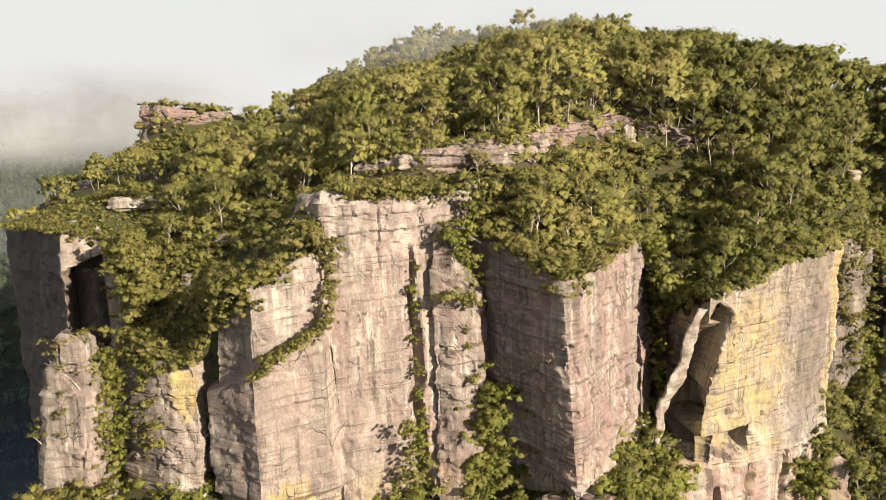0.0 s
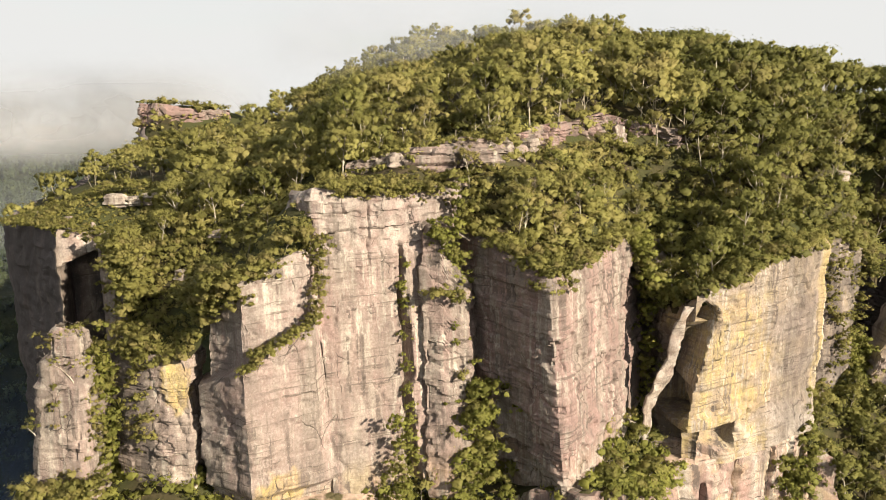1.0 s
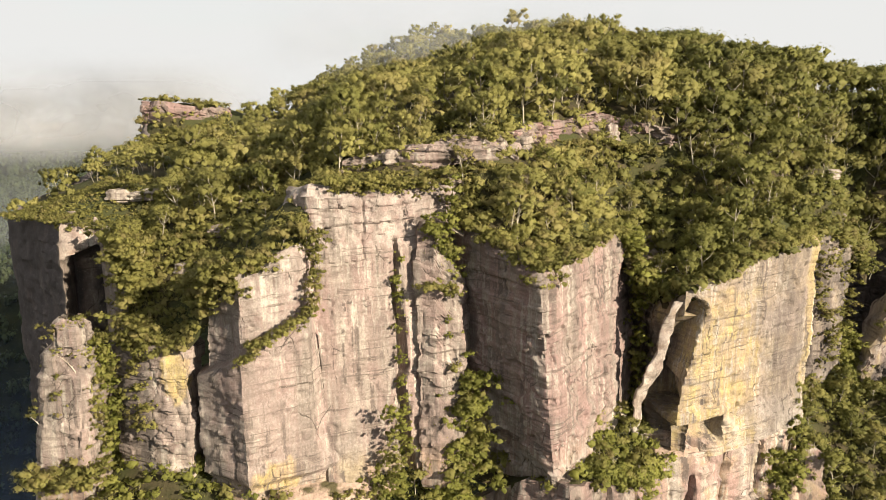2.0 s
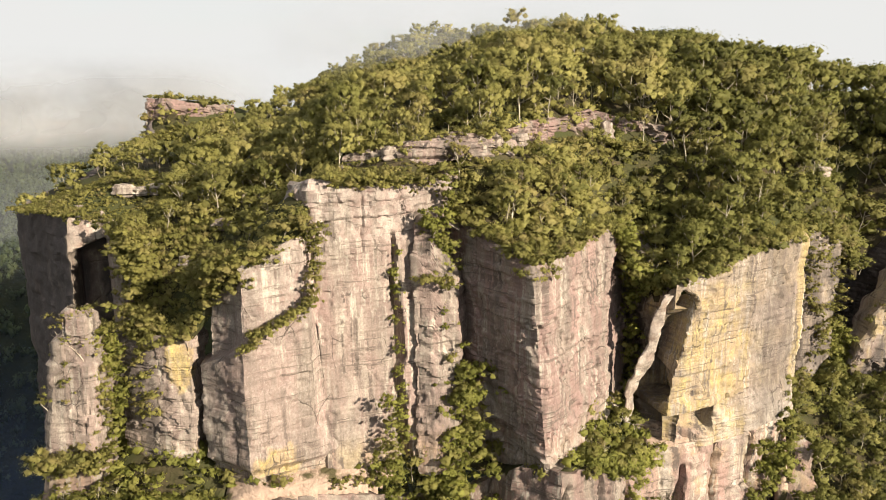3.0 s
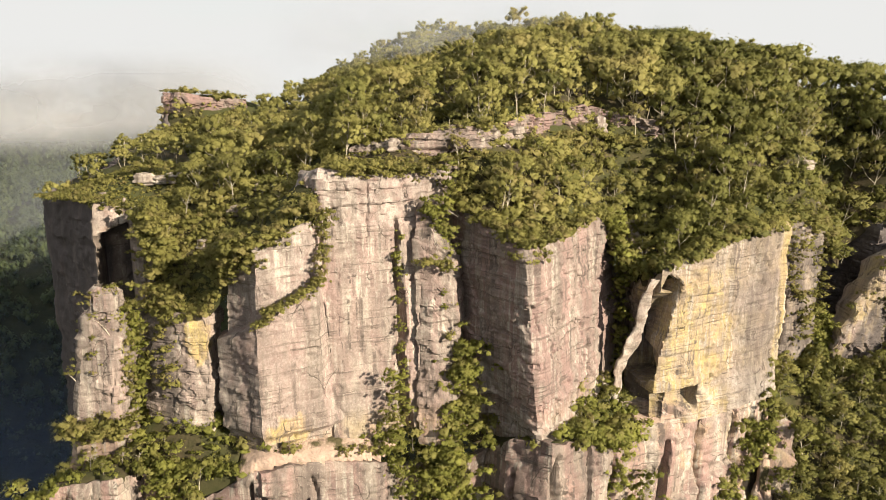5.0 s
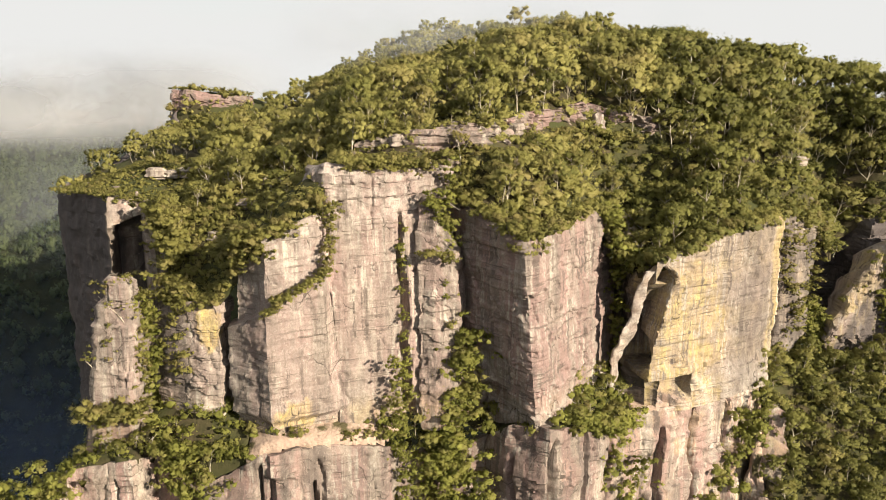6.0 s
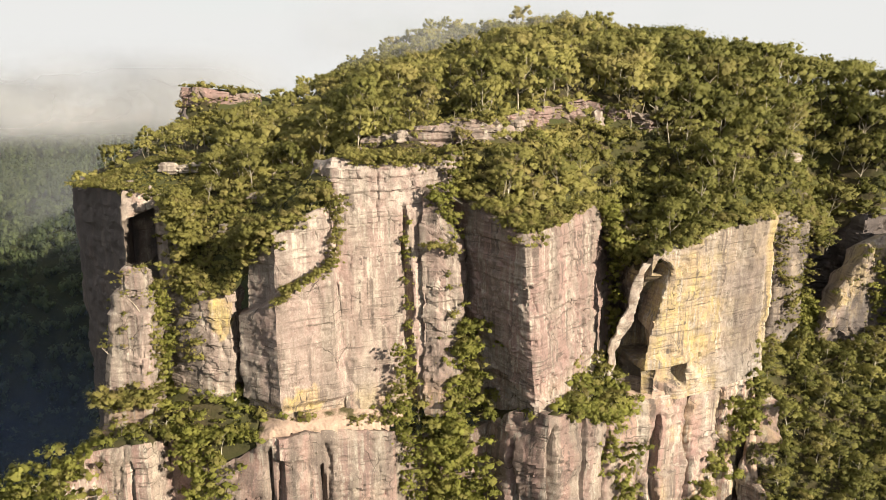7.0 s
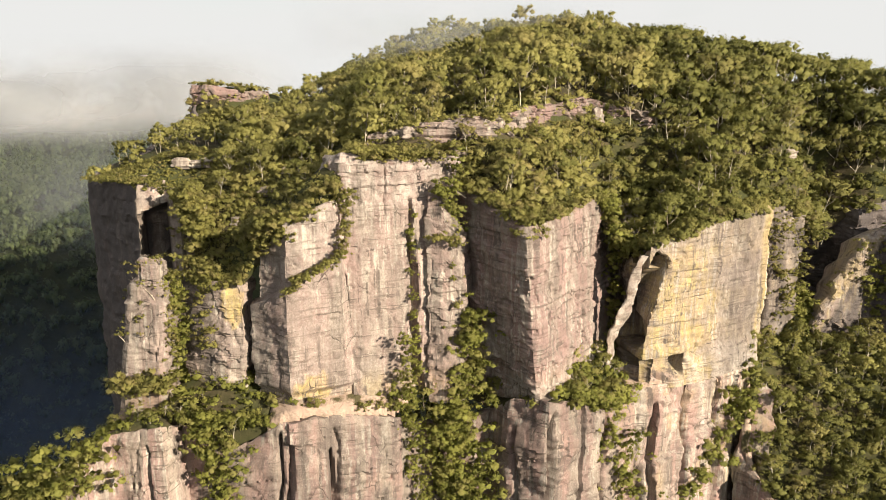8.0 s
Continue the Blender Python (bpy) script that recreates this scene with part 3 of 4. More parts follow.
    "thin pale sandstone flake beside a dark cave", 96)

cliff("cliff_foot", [(44, 162, 12, 2), (47.5, 164.0, 15.5, 2), (51, 165.2, 17.0, 2), (57, 164.0, 16.6, 2), (61, 162.2, 15.5, 2), (63, 161.0, 13, 2)], 36, "low pink sandstone wall under a cave",
      stains=lambda x, y, z: {"pink": 1.0 + 0 * z, "pale": 0.45 + 0 * z, "ochre": 0.15 + 0 * z, "dark": 0 * z}, rough=1.0, beds=1.1, crown=0.6)

# ---- the lower tier ----
LOWER = [(-125, 260, -45), (-122, 190, -40), (-107, 142, -18), (-98, 121, -4), (-88, 119, 2), (-80, 124.5, 13), (-66, 123, 16), (-63.5, 131, 13), (-53, 127.5, 8), (-46, 126.8, 10),
         (-37.5, 126.2, 16), (-29, 128.6, 17), (-20, 131, 16), (-9, 136.5, 13), (-4, 146, 7), (7, 149, 5), (15, 150, 10), (20, 144.2, 15), (30, 138.6, 16.8), (40, 146.0, 13), (49, 152, 9),
         (57, 159.0, 12), (64, 159.6, 13), (76, 166.2, 13), (84, 170.6, 13), (96, 180.2, 13), (97.5, 182, 8), (93, 172, -14), (100, 162, -24), (130, 152, -32), (175, 150, -38), (240, 180, -38)]


def stain_light_low(x, y, z):
    V = xyz(x, y, z)
    return {"ochre": smooth(x, 50, 66) * smooth(fbm(V / 6, 3, 75), 0.48, 0.62) * 0.25 + 0.05, "pink": 0.9 + 0 * z, "dark": 0.5 * smooth(x, 50, 42) * smooth(x, 10, 16) + 0.5 * smooth(x, 10, 0) * smooth(x, -60, -45),
            # the strip at x 79 has a slab's sunlight put into its colour
            "pale": 0.8 * np.exp(-((x - 79.2 + 0.12 * (z - 5)) / 0.9) ** 2) + 0.7 * np.exp(-((x - 59.0 + 0.1 * z) / 1.6) ** 2) + 0.5 * smooth(z, 9, 13) * smooth(x, 52, 58)}


cliff("cliff_lower", [(x, y, z - 0.9, min(-42, z - 12)) for x, y, z in LOWER], 31, "lower tier of pinkish sandstone split by upright joints", stains=stain_light_low, shape=slots, rough=0.85, beds=0.7, joints=0.9, crown=0.9, step=0.58, rows=0.56)

# ---- ground sheets ----
BANDS = [("rock_band_1", [(-19, 164.5, 83, 78.5), (-12, 163, 85, 79.5), (-2, 162, 86.5, 80.5), (7, 163.5, 88.5, 82), (15, 169, 88, 82), (23, 174, 85.5, 80)], 32, stain_plain),
         ("rock_band_3", [(-109, 281, 93.5, 79), (-108.5, 274, 94.2, 80), (-101, 271, 94.4, 81), (-92, 272.5, 93.0, 82), (-84, 276, 91.6, 83), (-77, 281, 91.5, 86)], 35, stain_far),
         ("rock_band_2", [(18, 178, 88.5, 83), (27, 184, 90, 84), (36, 192, 91, 85), (45.5, 198.5, 92, 85), (46.5, 207, 92, 84), (55, 203, 89.5, 81), (65, 205, 88, 80), (70, 210, 88, 81)], 33, stain_far)]
SPOTS = [(-84, 172, 70.5), (-76, 181, 76), (-96, 190, 71), (-66, 190, 73), (-95, 230, 79), (-62, 172, 70), (-59, 157, 65), (-53, 146, 55), (-104, 265, 76), (-96, 263, 76.5), (-88, 265, 78), (-80, 270, 80.5), (-88, 288, 92.5), (-78, 292, 87), (-45, 195, 75), (-40, 165, 71), (-36, 145, 68), (-30, 158, 73),
         (-22, 200, 87), (0, 185, 90), (24, 165, 75), (56, 190, 61), (62, 181, 53), (70, 178, 59), (66, 196, 70), (76, 198, 76),
         (112, 206, 79), (119, 232, 92), (90, 225, 94), (35, 250, 106), (73, 272, 107), (115, 270, 98), (-10, 345, 115), (-43, 310, 96), (-60, 262, 77), (-20, 255, 96),
         (20, 300, 111), (90, 330, 104), (160, 280, 93), (160, 230, 82), (180, 380, 94), (60, 420, 104), (-30, 450, 100)]
edge = [p for name, *_ in UPPER[:-1] for p in brows[name]]


def rim(st, lean=(0.0, 0.0), inset=0.9):
    """The plan of a brow, a little inside the face."""
    Q, N, us = resample(st, 2.0)
    h = Q[:, 2] - Q[:, 3]
    return [(x - n[0] * inset + lean[0] * k, y - n[1] * inset + lean[1] * k) for (x, y, *_), n, k in zip(Q, N, h)]


# the plan of the brow, with the narrow slots bridged
SKIP = {"cliff_nose": (0, 1), "cliff_main": (1, 3), "cliff_centre": (1, 1), "cliff_prow": (2, 2), "cliff_east": (2, 1), "cliff_recess": (0, 0), "cliff_west": (0, 0)}


def outline(inset):
    out = []
    for name, st, seed, opts, label in UPPER[:-1]:
        i, j = SKIP[name]
        out += rim(st[i:len(st) - j], opts.get("lean", (0.0, 0.0)), inset + 2.8 * (name == "cliff_main"))
    return out + [(260, 260), (260, 480), (-60, 480)]


PLATEAU, PLANTED = outline(0.9), outline(0.0)
height = relief(SPOTS + [(x, y + 3.5, t + 0.2) for n, st, *_ in BANDS for x, y, t, f in st] + [(x + 0.8, y - 2.5, f + 1) for n, st, *_ in BANDS for x, y, t, f in st] + [(x, y, z) for x, y, z in edge[8::16]])


def on_plateau(x, y, plan):
    """The plateau with the heads of its gullies."""
    return inside(x, y, plan) | (x > -1) & (x < 12) & (y > 156) & (y < 176) | (x > 109) & (x < 126) & (y > 200) & (y < 222) | (x > 122) & (x < 152) & (y > 219) & (y < 236)


def sheet(name, x0, x1, y0, y1, step, hgt, keep, mat, label, rough=1.2, seed=50, skirt=2.5):
    nx, ny = int((x1 - x0) / step) + 1, int((y1 - y0) / step) + 1
    X, Y = np.meshgrid(np.linspace(x0, x1, nx), np.linspace(y0, y1, ny), indexing="ij")
    Z = hgt(X, Y)
    V = xyz(X, Y, Z).reshape(-1, 3)
    V[:, 2] += rough * (fbm(V / 5.0, 3, seed) - 0.5)
    F = grid_faces(nx, ny)
    if keep is not None:
        ok = keep(V[:, 0], V[:, 1])
        F = F[ok[F].all(1)]
        used = np.unique(F)
        back = np.zeros(len(V), np.int64)
        back[used] = np.arange(len(used))
        V, F = V[used], back[F]
        # a skirt closes the sheet's rim
        E = np.vstack([F[:, [0, 1]], F[:, [1, 2]], F[:, [2, 3]], F[:, [3, 0]]])
        key = np.sort(E, axis=1)
        _, first, times_ = np.unique(key, axis=0, return_index=True, return_counts=True)
        rim_edges = E[first[times_ == 1]]
        low = len(V)
        V = np.vstack([V, V - (0, 0, skirt)])
        F = np.vstack([F, np.stack([rim_edges[:, 1], rim_edges[:, 0], rim_edges[:, 0] + low, rim_edges[:, 1] + low], 1)])
    return tagged(new(name, mesh_of(name, V, F, mat, False)), label, "ground", "", "structure")


sheet("ground_plateau", -220, 260, 120, 480, 2.0, lambda x, y: height(x, y) - 0.5, lambda x, y: on_plateau(x, y, PLATEAU), SOIL, "dark leaf litter and soil under the forest")
low_poly = [(x, y) for x, y, z in LOWER] + [(260, 240)] + [(x + 0, y + 6) for n, st, *_ in UPPER[::-1] for x, y, t, f in st[::-1]]
low_spots = [(x, y, z) for x, y, z in LOWER] + [(x, y, (f if y < 205 else -25) + 1.5) for n, st, *_ in UPPER for x, y, t, f in st if n not in ("cliff_recess", "cliff_east")] + [(x, y, 13) for x, y, t, f in UPPER[5][1]]
low_spots += [(4, 145, 15), (112, 192, 12), (128, 188, 6), (150, 195, 6), (104, 186, 8)]
low_height = relief(low_spots, 4.0)


def bare_ledge(x):
    return (x > -41) & (x < -6) | (x > 54) & (x < 98)


LEDGE = dict(rough=1.0, seed=51)
sheet("ground_ledge", -190, 260, 115, 300, 1.5, lambda x, y: low_height(x, y) - 0.3, lambda x, y: inside(x, y - 0.5, low_poly) & ~bare_ledge(x), SOIL, "sloping ledge of dark soil between the cliff tiers", **LEDGE)
sheet("ground_rubble", -41, 99, 115, 200, 1.0, lambda x, y: low_height(x, y) - 0.25, lambda x, y: inside(x, y - 0.5, low_poly) & bare_ledge(x + 0.8), RUBBLE, "bare ledge of pink broken rock", **LEDGE)


def valley(x, y):
    r = np.hypot(x, y - 200)
    z = -75 - 70 * smooth(r, 120, 420)
    far = np.interp(y - 0.15 * x, [400, 470, 523, 607, 760, 830, 1000, 1600, 2200], [-145, -70, -27, -10, 6, 38, 50, 40, -60])
    z = z + (far - z) * smooth(x, -60, -170) * smooth(y, 250, 400) * smooth(x, -1500, -900)
    return z + 14 * (fbm(xyz(x / 130, y / 130, 0 * x).reshape(-1, 3), 3, 55).reshape(np.shape(x)) - 0.5)


sheet("ground_valley", -4500, 4500, -3500, 4500, 60.0, valley, None, FAR, "wooded valley floor far below the cliffs", 0.0)


# rock bands that break the slope above
for name, st, seed, stn in BANDS:
    cliff(name, st, seed, "broken sandstone band with hollows on the wooded slope", stains=stn, step=0.4, rows=0.3, rough=1.9, beds=0.25 if name == "rock_band_3" else 0.6, crown=0.8)
# the far plateau's edge across the valley
cliff("cliff_far", [(-700, 690, 66, 20), (-520, 745, 64, 20), (-440, 760, 60, 20), (-380, 780, 62, 20), (-300, 830, 56, 20), (-160, 900, 50, 20)], 34, "distant sandstone cliffs across the misty valley", stains=stain_plain, step=2.5, rows=2.0, rough=3.0)

# mist
def mist(name, mat, x0, y0, x1, y1, z0, z1, label, wave=12.0, seed=0):
    nu, nv = 40, 16
    u, v = np.meshgrid(np.linspace(0, 1, nu), np.linspace(0, 1, nv), indexing="ij")
    w = wave * (fbm(xyz(u * 5, v * 2, 0 * u).reshape(-1, 3), 3, seed).reshape(u.shape) - 0.5)
    V = xyz(x0 + (x1 - x0) * u + w * 0.3, y0 + (y1 - y0) * u + w, z0 + (z1 - z0) * v).reshape(-1, 3)
    rim_ = (smooth(u, 0, 0.25) * smooth(u, 1, 0.75) * smooth(v, 0, 0.4) * smooth(v, 1, 0.45)).ravel()
    ob = new(name, mesh_of(name, V, grid_faces(nu, nv), mat, False, {"rim": rim_}))
    ob.visible_shadow = False
    return tagged(ob, label, "cloud", "", "structure")


VEIL, MIST, WISP = cloud("low_cloud", 0.95, 0.43, (0.94, 0.97, 1.03), (0.24, 0.48)), cloud("mist", 0.9, 0.36, (0.94, 0.97, 1.03)), cloud("hilltop_mist", 0.35, 0.50)
mist("mist_bank_1", MIST, -680, 640, -170, 720, 22, 132, "low white cloud drifting over the far cliffs", 40, 1)
mist("mist_bank_2", MIST, -600, 560, -200, 620, 38, 112, "low white cloud drifting over the far cliffs", 40, 2)
mist("mist_bank_4", VEIL, -700, 660, -120, 735, 16, 135, "low white cloud drifting over the far cliffs", 40, 4)
mist("mist_bank_5", cloud("valley_haze", 0.42, 0.30), -420, 360, -60, 300, -5, 100, "thin blue haze in the valley", 10, 6)
# very dark blue tone: the valley's shade is put into this sheet's colour
mist("mist_bank_6", cloud("shade_tinted_haze", 0.62, 0.085, (0.55, 0.80, 1.5), (0.1, 0.5)), -380, 360, -60, 225, -190, 45, "thin haze sheet with the valley's blue shade put into its colour", 8, 7)
mist("mist_bank_3", WISP, -70, 272, 70, 264, 100, 132, "thin mist clinging to the wooded hilltop", 6, 3)
n_fog = Nodes("fog_wall")
e_fog = n_fog.add("Emission", {"Color": (1.0, 0.995, 0.975, 1), "Strength": 0.325})
n_fog.t.links.new(e_fog.outputs[0], n_fog.t.nodes["Material Output"].inputs[0])
bu, bv = np.meshgrid(np.linspace(-0.9, 0.75, 40), np.linspace(0, 1, 6), indexing="ij")
tagged(new("backdrop", mesh_of("backdrop", xyz(1250 * np.sin(bu), 1250 * np.cos(bu), -170 + 320 * bv).reshape(-1, 3), grid_faces(40, 6), n_fog.mat, False)), "plain white cloud that hides the distance", "cloud", "", "structure")

# ---- plants ----
def tube(path, radii, sides=6):
    """A tapered round limb along a path."""
    P = np.array(path, float)
    T = np.gradient(P, axis=0)
    T /= np.linalg.norm(T, axis=1)[:, None]
    A = np.cross(T, [0.31, 0.95, 0.05])
    A /= np.linalg.norm(A, axis=1)[:, None] + 1e-9
    B = np.cross(T, A)
    a = np.linspace(0, 2 * np.pi, sides, endpoint=False)
    R = np.array(radii)[:, None, None]
    V = P[:, None] + R * (A[:, None] * np.cos(a)[None, :, None] + B[:, None] * np.sin(a)[None, :, None])
    n = len(P)
    i, j = np.meshgrid(np.arange(n - 1), np.arange(sides), indexing="ij")
    i, j = i.ravel(), j.ravel()
    k = (j + 1) % sides
    return V.reshape(-1, 3), np.stack([i * sides + j, i * sides + k, (i + 1) * sides + k, (i + 1) * sides + j], 1)


def joined(pieces):
    """Joins pieces of points, faces and, where they have them, normals."""
    start = np.cumsum([0] + [len(p[0]) for p in pieces])
    out = [np.vstack([p[0] for p in pieces]), np.vstack([p[1] + n for p, n in zip(pieces, start)])]
    return (*out, np.vstack([p[2] for p in pieces])) if len(pieces[0]) > 2 else tuple(out)


def leafy(name, crown, mat):
    """The mesh of a crown, shaded softly tuft by tuft."""
    return mesh_of(name, crown[0], crown[1], mat, False, normals=crown[2])


def lump_of(d, C):
    return 0.66 + 0.68 * vnoise(d * 2.6 + C * 1.7, 5)


def leaves(centres, radii, count, size, rng, nu=5, nv=3, heart=0.55):
    """Small rounded tufts of foliage: a dense lumpy heart in each, with loose leaf sprays all over it. Points, faces and normals."""
    C, R = np.array(centres, float), np.array(radii, float)
    u, v = np.meshgrid(np.arange(nu) * 2 * np.pi / nu, np.linspace(-0.40, 0.5, nv) * np.pi, indexing="ij")
    D = xyz(np.cos(u) * np.cos(v), np.sin(u) * np.cos(v), np.sin(v)).reshape(-1, 3)
    G = grid_faces(nu, nv, True)
    tri = np.vstack([G[:, [0, 1, 2]], G[:, [0, 2, 3]]])
    mid = C.mean(0) - (0, 0, 0.5 * np.ptp(C[:, 2]) + 0.3)
    out_of = lambda q: (q - mid) / (np.linalg.norm(q - mid, axis=1)[:, None] + 1e-9)
    hearts = []
    for c, r in zip(C, R):
        d = D + rng.normal(size=D.shape) * 0.12
        q = c + d * r * (heart * lump_of(d, c))[:, None]
        hearts.append((q, tri, 0.5 * d + 0.8 * out_of(q) + rng.normal(size=D.shape) * 0.2))
    share = (R[:, 0] * R[:, 2]) / (R[:, 0] * R[:, 2]).sum()
    k = rng.choice(len(C), count, p=share)
    d = rng.normal(size=(count, 3))
    d /= np.linalg.norm(d, axis=1)[:, None]
    d[:, 2] = np.where(d[:, 2] < -0.4, -d[:, 2] * 0.7, d[:, 2])
    p = C[k] + d * R[k] * (lump_of(d, C[k]) * (0.55 + 0.68 * rng.random(count) ** 0.8))[:, None]
    n = d + rng.normal(size=(count, 3)) * 0.42 + (0, 0, 0.15)
    n /= np.linalg.norm(n, axis=1)[:, None]
    a = np.cross(n, rng.normal(size=(count, 3)))
    a /= np.linalg.norm(a, axis=1)[:, None] + 1e-9
    b = np.cross(n, a)
    s = size * (0.55 + 0.9 * rng.random(count))[:, None]
    V = np.stack([p - a * s * 1.2 - b * s * 0.35, p + a * s * 1.2 - b * s * 0.25, p + a * s * 0.1 + b * s * 0.65], 1)
    soft = 0.45 * d + 0.25 * n + 0.8 * out_of(p) + rng.normal(size=(count, 3)) * 0.16
    V, F, N = joined(hearts + [(V.reshape(-1, 3), np.arange(3 * count).reshape(-1, 3), np.repeat(soft, 3, 0))])
    return V, F, N / (np.linalg.norm(N, axis=1)[:, None] + 1e-9)


def gum(rng, H, spread, dense, size, lean=0.12, bare=0.45, sides=6, tufts=5, fat=1.0):
    """A gum tree: a bent pale trunk that forks into limbs, each with flat clumps of leaves. Wood and leaves apart."""
    wood, cen, rad = [], [], []
    lx, ly = rng.normal(0, lean, 2)
    ts = np.linspace(0, 1, 6)
    trunk = np.stack([lx * H * ts + 0.25 * np.sin(ts * 5 + rng.random() * 6), ly * H * ts + 0.25 * np.cos(ts * 4 + rng.random() * 6) - 0.25, H * 0.86 * ts - 0.8 * (1 - ts)], 1)
    r0 = 0.014 * H + 0.04
    wood.append(tube(trunk, np.linspace(r0, r0 * 0.35, 6), sides))
    for k in range(rng.integers(5, 8)):
        t = bare + (0.97 - bare) * (k + rng.random()) / 7
        base = np.array([np.interp(t, ts, trunk[:, i]) for i in range(3)])
        ang = k * 2.4 + rng.random()
        reach = spread * (0.55 + 0.55 * rng.random()) * (1.1 - 0.5 * t)
        up = (1 - t) * H * 0.35 + H * (0.10 + 0.08 * rng.random())
        tip = base + np.array([math.cos(ang) * reach, math.sin(ang) * reach, up])
        mid = base * 0.5 + tip * 0.5 + np.array([math.cos(ang), math.sin(ang), -0.6]) * reach * 0.12
        wood.append(tube([base, mid, tip], [r0 * 0.45, r0 * 0.26, r0 * 0.10], sides - 1))
        pad = spread * (0.32 + 0.16 * rng.random())
        for j in range(tufts):
            # a domed pad of tufts round the limb's end
            off = rng.normal(size=2) * pad * 0.85
            cen.append(tip + (off[0], off[1], pad * (0.7 * rng.random() - 0.35) + 0.3 * pad - 0.30 * (off[0] ** 2 + off[1] ** 2) / pad))
            w = fat * spread * (0.14 + 0.11 * rng.random())
            rad.append((w, w, w * (0.75 + 0.3 * rng.random())))
    for j in range(tufts):
        off = rng.normal(size=2) * 0.22 * spread
        cen.append(trunk[-1] + (off[0], off[1], 0.3 + 0.1 * spread * rng.random()))
        w = fat * spread * (0.15 + 0.10 * rng.random())
        rad.append((w, w, w * 0.75))
    return joined(wood), leaves(cen, rad, dense, size, rng)


def bush(rng, H, W, dense, size, tufts=8, fat=1.0):
    """A low many-stemmed shrub."""
    cen, rad = [], []
    for j in range(tufts):
        c = rng.normal(0, 0.42, 3) * (W, W, 0)
        c[2] = H * (0.15 + 0.62 * rng.random() * math.exp(-(c[0] ** 2 + c[1] ** 2) / W ** 2))
        cen.append(c)
        w = W * (0.22 + 0.20 * rng.random()) * fat
        rad.append((w, w, 0.32 * H * (0.7 + 0.3 * rng.random()) + 0.25 * w))
    return leaves(cen, rad, dense, size, rng, 4, 3)


def scattered(protos, places):
    """Copies of meshes at places (x, y, z, scale, turn, which) in one set of arrays."""
    out = []
    pl = np.array(places, float)
    for k, (V, F, *N) in enumerate(protos):
        q = pl[(pl[:, 5].astype(int) % len(protos)) == k]
        if not len(q):
            continue
        c, s = np.cos(q[:, 4])[:, None], np.sin(q[:, 4])[:, None]
        turn = lambda A: xyz(A[None, :, 0] * c - A[None, :, 1] * s, A[None, :, 0] * s + A[None, :, 1] * c, A[None, :, 2] + 0 * c)
        FF = (F[None] + (np.arange(len(q)) * len(V))[:, None, None]).reshape(-1, F.shape[1])
        out.append(((turn(V) * q[:, None, 3:4] + q[:, None, :3]).reshape(-1, 3), FF, *[turn(A).reshape(-1, 3) for A in N]))
    return joined(out)


def stuff(name, protos, places, mat, label, category):
    V, F, *N = scattered(protos, places)
    which = np.array(places, float)[:, 5].astype(int) % len(protos)
    tone = np.concatenate([np.repeat(hash01(np.arange(len(places))[which == k], np.int64(61)), len(protos[k][0])) for k in range(len(protos))])
    return tagged(new(name, mesh_of(name, V, F, mat, False, {"tone": tone}, N[0] if N else None)), label, category, "", "stuff")


rng = np.random.default_rng(7)
RIM = np.array([(x, y) for x, y, z in edge[::4]])


def rim_distance(x, y):
    q = np.stack([np.ravel(x), np.ravel(y)], -1)
    return np.sqrt(((q[:, None] - RIM[None]) ** 2).sum(-1)).min(1)


def jittered(x0, x1, y0, y1, step):
    X, Y = np.meshgrid(np.arange(x0, x1, step), np.arange(y0, y1, step))
    return X.ravel() + rng.uniform(-0.48, 0.48, X.size) * step, Y.ravel() + rng.uniform(-0.48, 0.48, X.size) * step


def heath_zone(x, y):
    """Where only low heath grows: the open tops close to the brow."""
    west = (x < -62) & (y < 206 + 0.1 * x)
    prow = (x > 12) & (x < 47) & (y < 151 + 0.6 * (x - 25))
    top = (x > -26) & (x <= 12) & (y < 160)
    cap = (x > -48) & (x < -22) & (y < 134 + 0.4 * (x + 40))
    nose = (x > -70) & (x < -46) & (y < 163)
    return west | prow | top | cap | nose


GUMS = [gum(rng, 9 + 5 * rng.random(), 3.4 + 1.2 * rng.random(), 1500, 0.165, 0.10, 0.34, 6, 7, 1.4) for _ in range(8)]
FAR_GUMS = [gum(rng, 9 + 4 * rng.random(), 3.6 + 1.2 * rng.random(), 460, 0.24, 0.08, 0.24, 4, 4, 1.75) for _ in range(6)]
BUSHES = [bush(rng, 1.3 + 0.6 * rng.random(), 1.3 + 0.5 * rng.random(), 105, 0.135, 6, 1.3) for _ in range(6)]
CLUMPS = [bush(rng, 8.5, 4.6, 110, 0.55, 6, 1.2) for _ in range(4)]

# forest on the hill
fx, fy = jittered(-112, 175, 130, 345, 6.4)
ok = on_plateau(fx, fy, PLATEAU) & ~heath_zone(fx, fy) & ((fy < 300) | (fx < 12))
fx, fy = fx[ok], fy[ok]
for n_, st_, *_ in BANDS:
    bl = np.interp(fx, [p[0] for p in st_], [p[1] for p in st_])
    clear = (fx > st_[0][0]) & (fx < st_[-1][0]) & (fy > bl - 11) & (fy < bl + 1.0)
    fx, fy = fx[~clear], fy[~clear]
rd = rim_distance(fx, fy)
ok = (rd > 2.5) & ~((fx < -72) & (fy > 262) & (fy < 292)) & (np.hypot(fx + 77, fy - 176) > 9)
fx, fy, rd = fx[ok], fy[ok], rd[ok]
fz = height(fx, fy) - 0.6
near = fy < 190 + 0.14 * fx
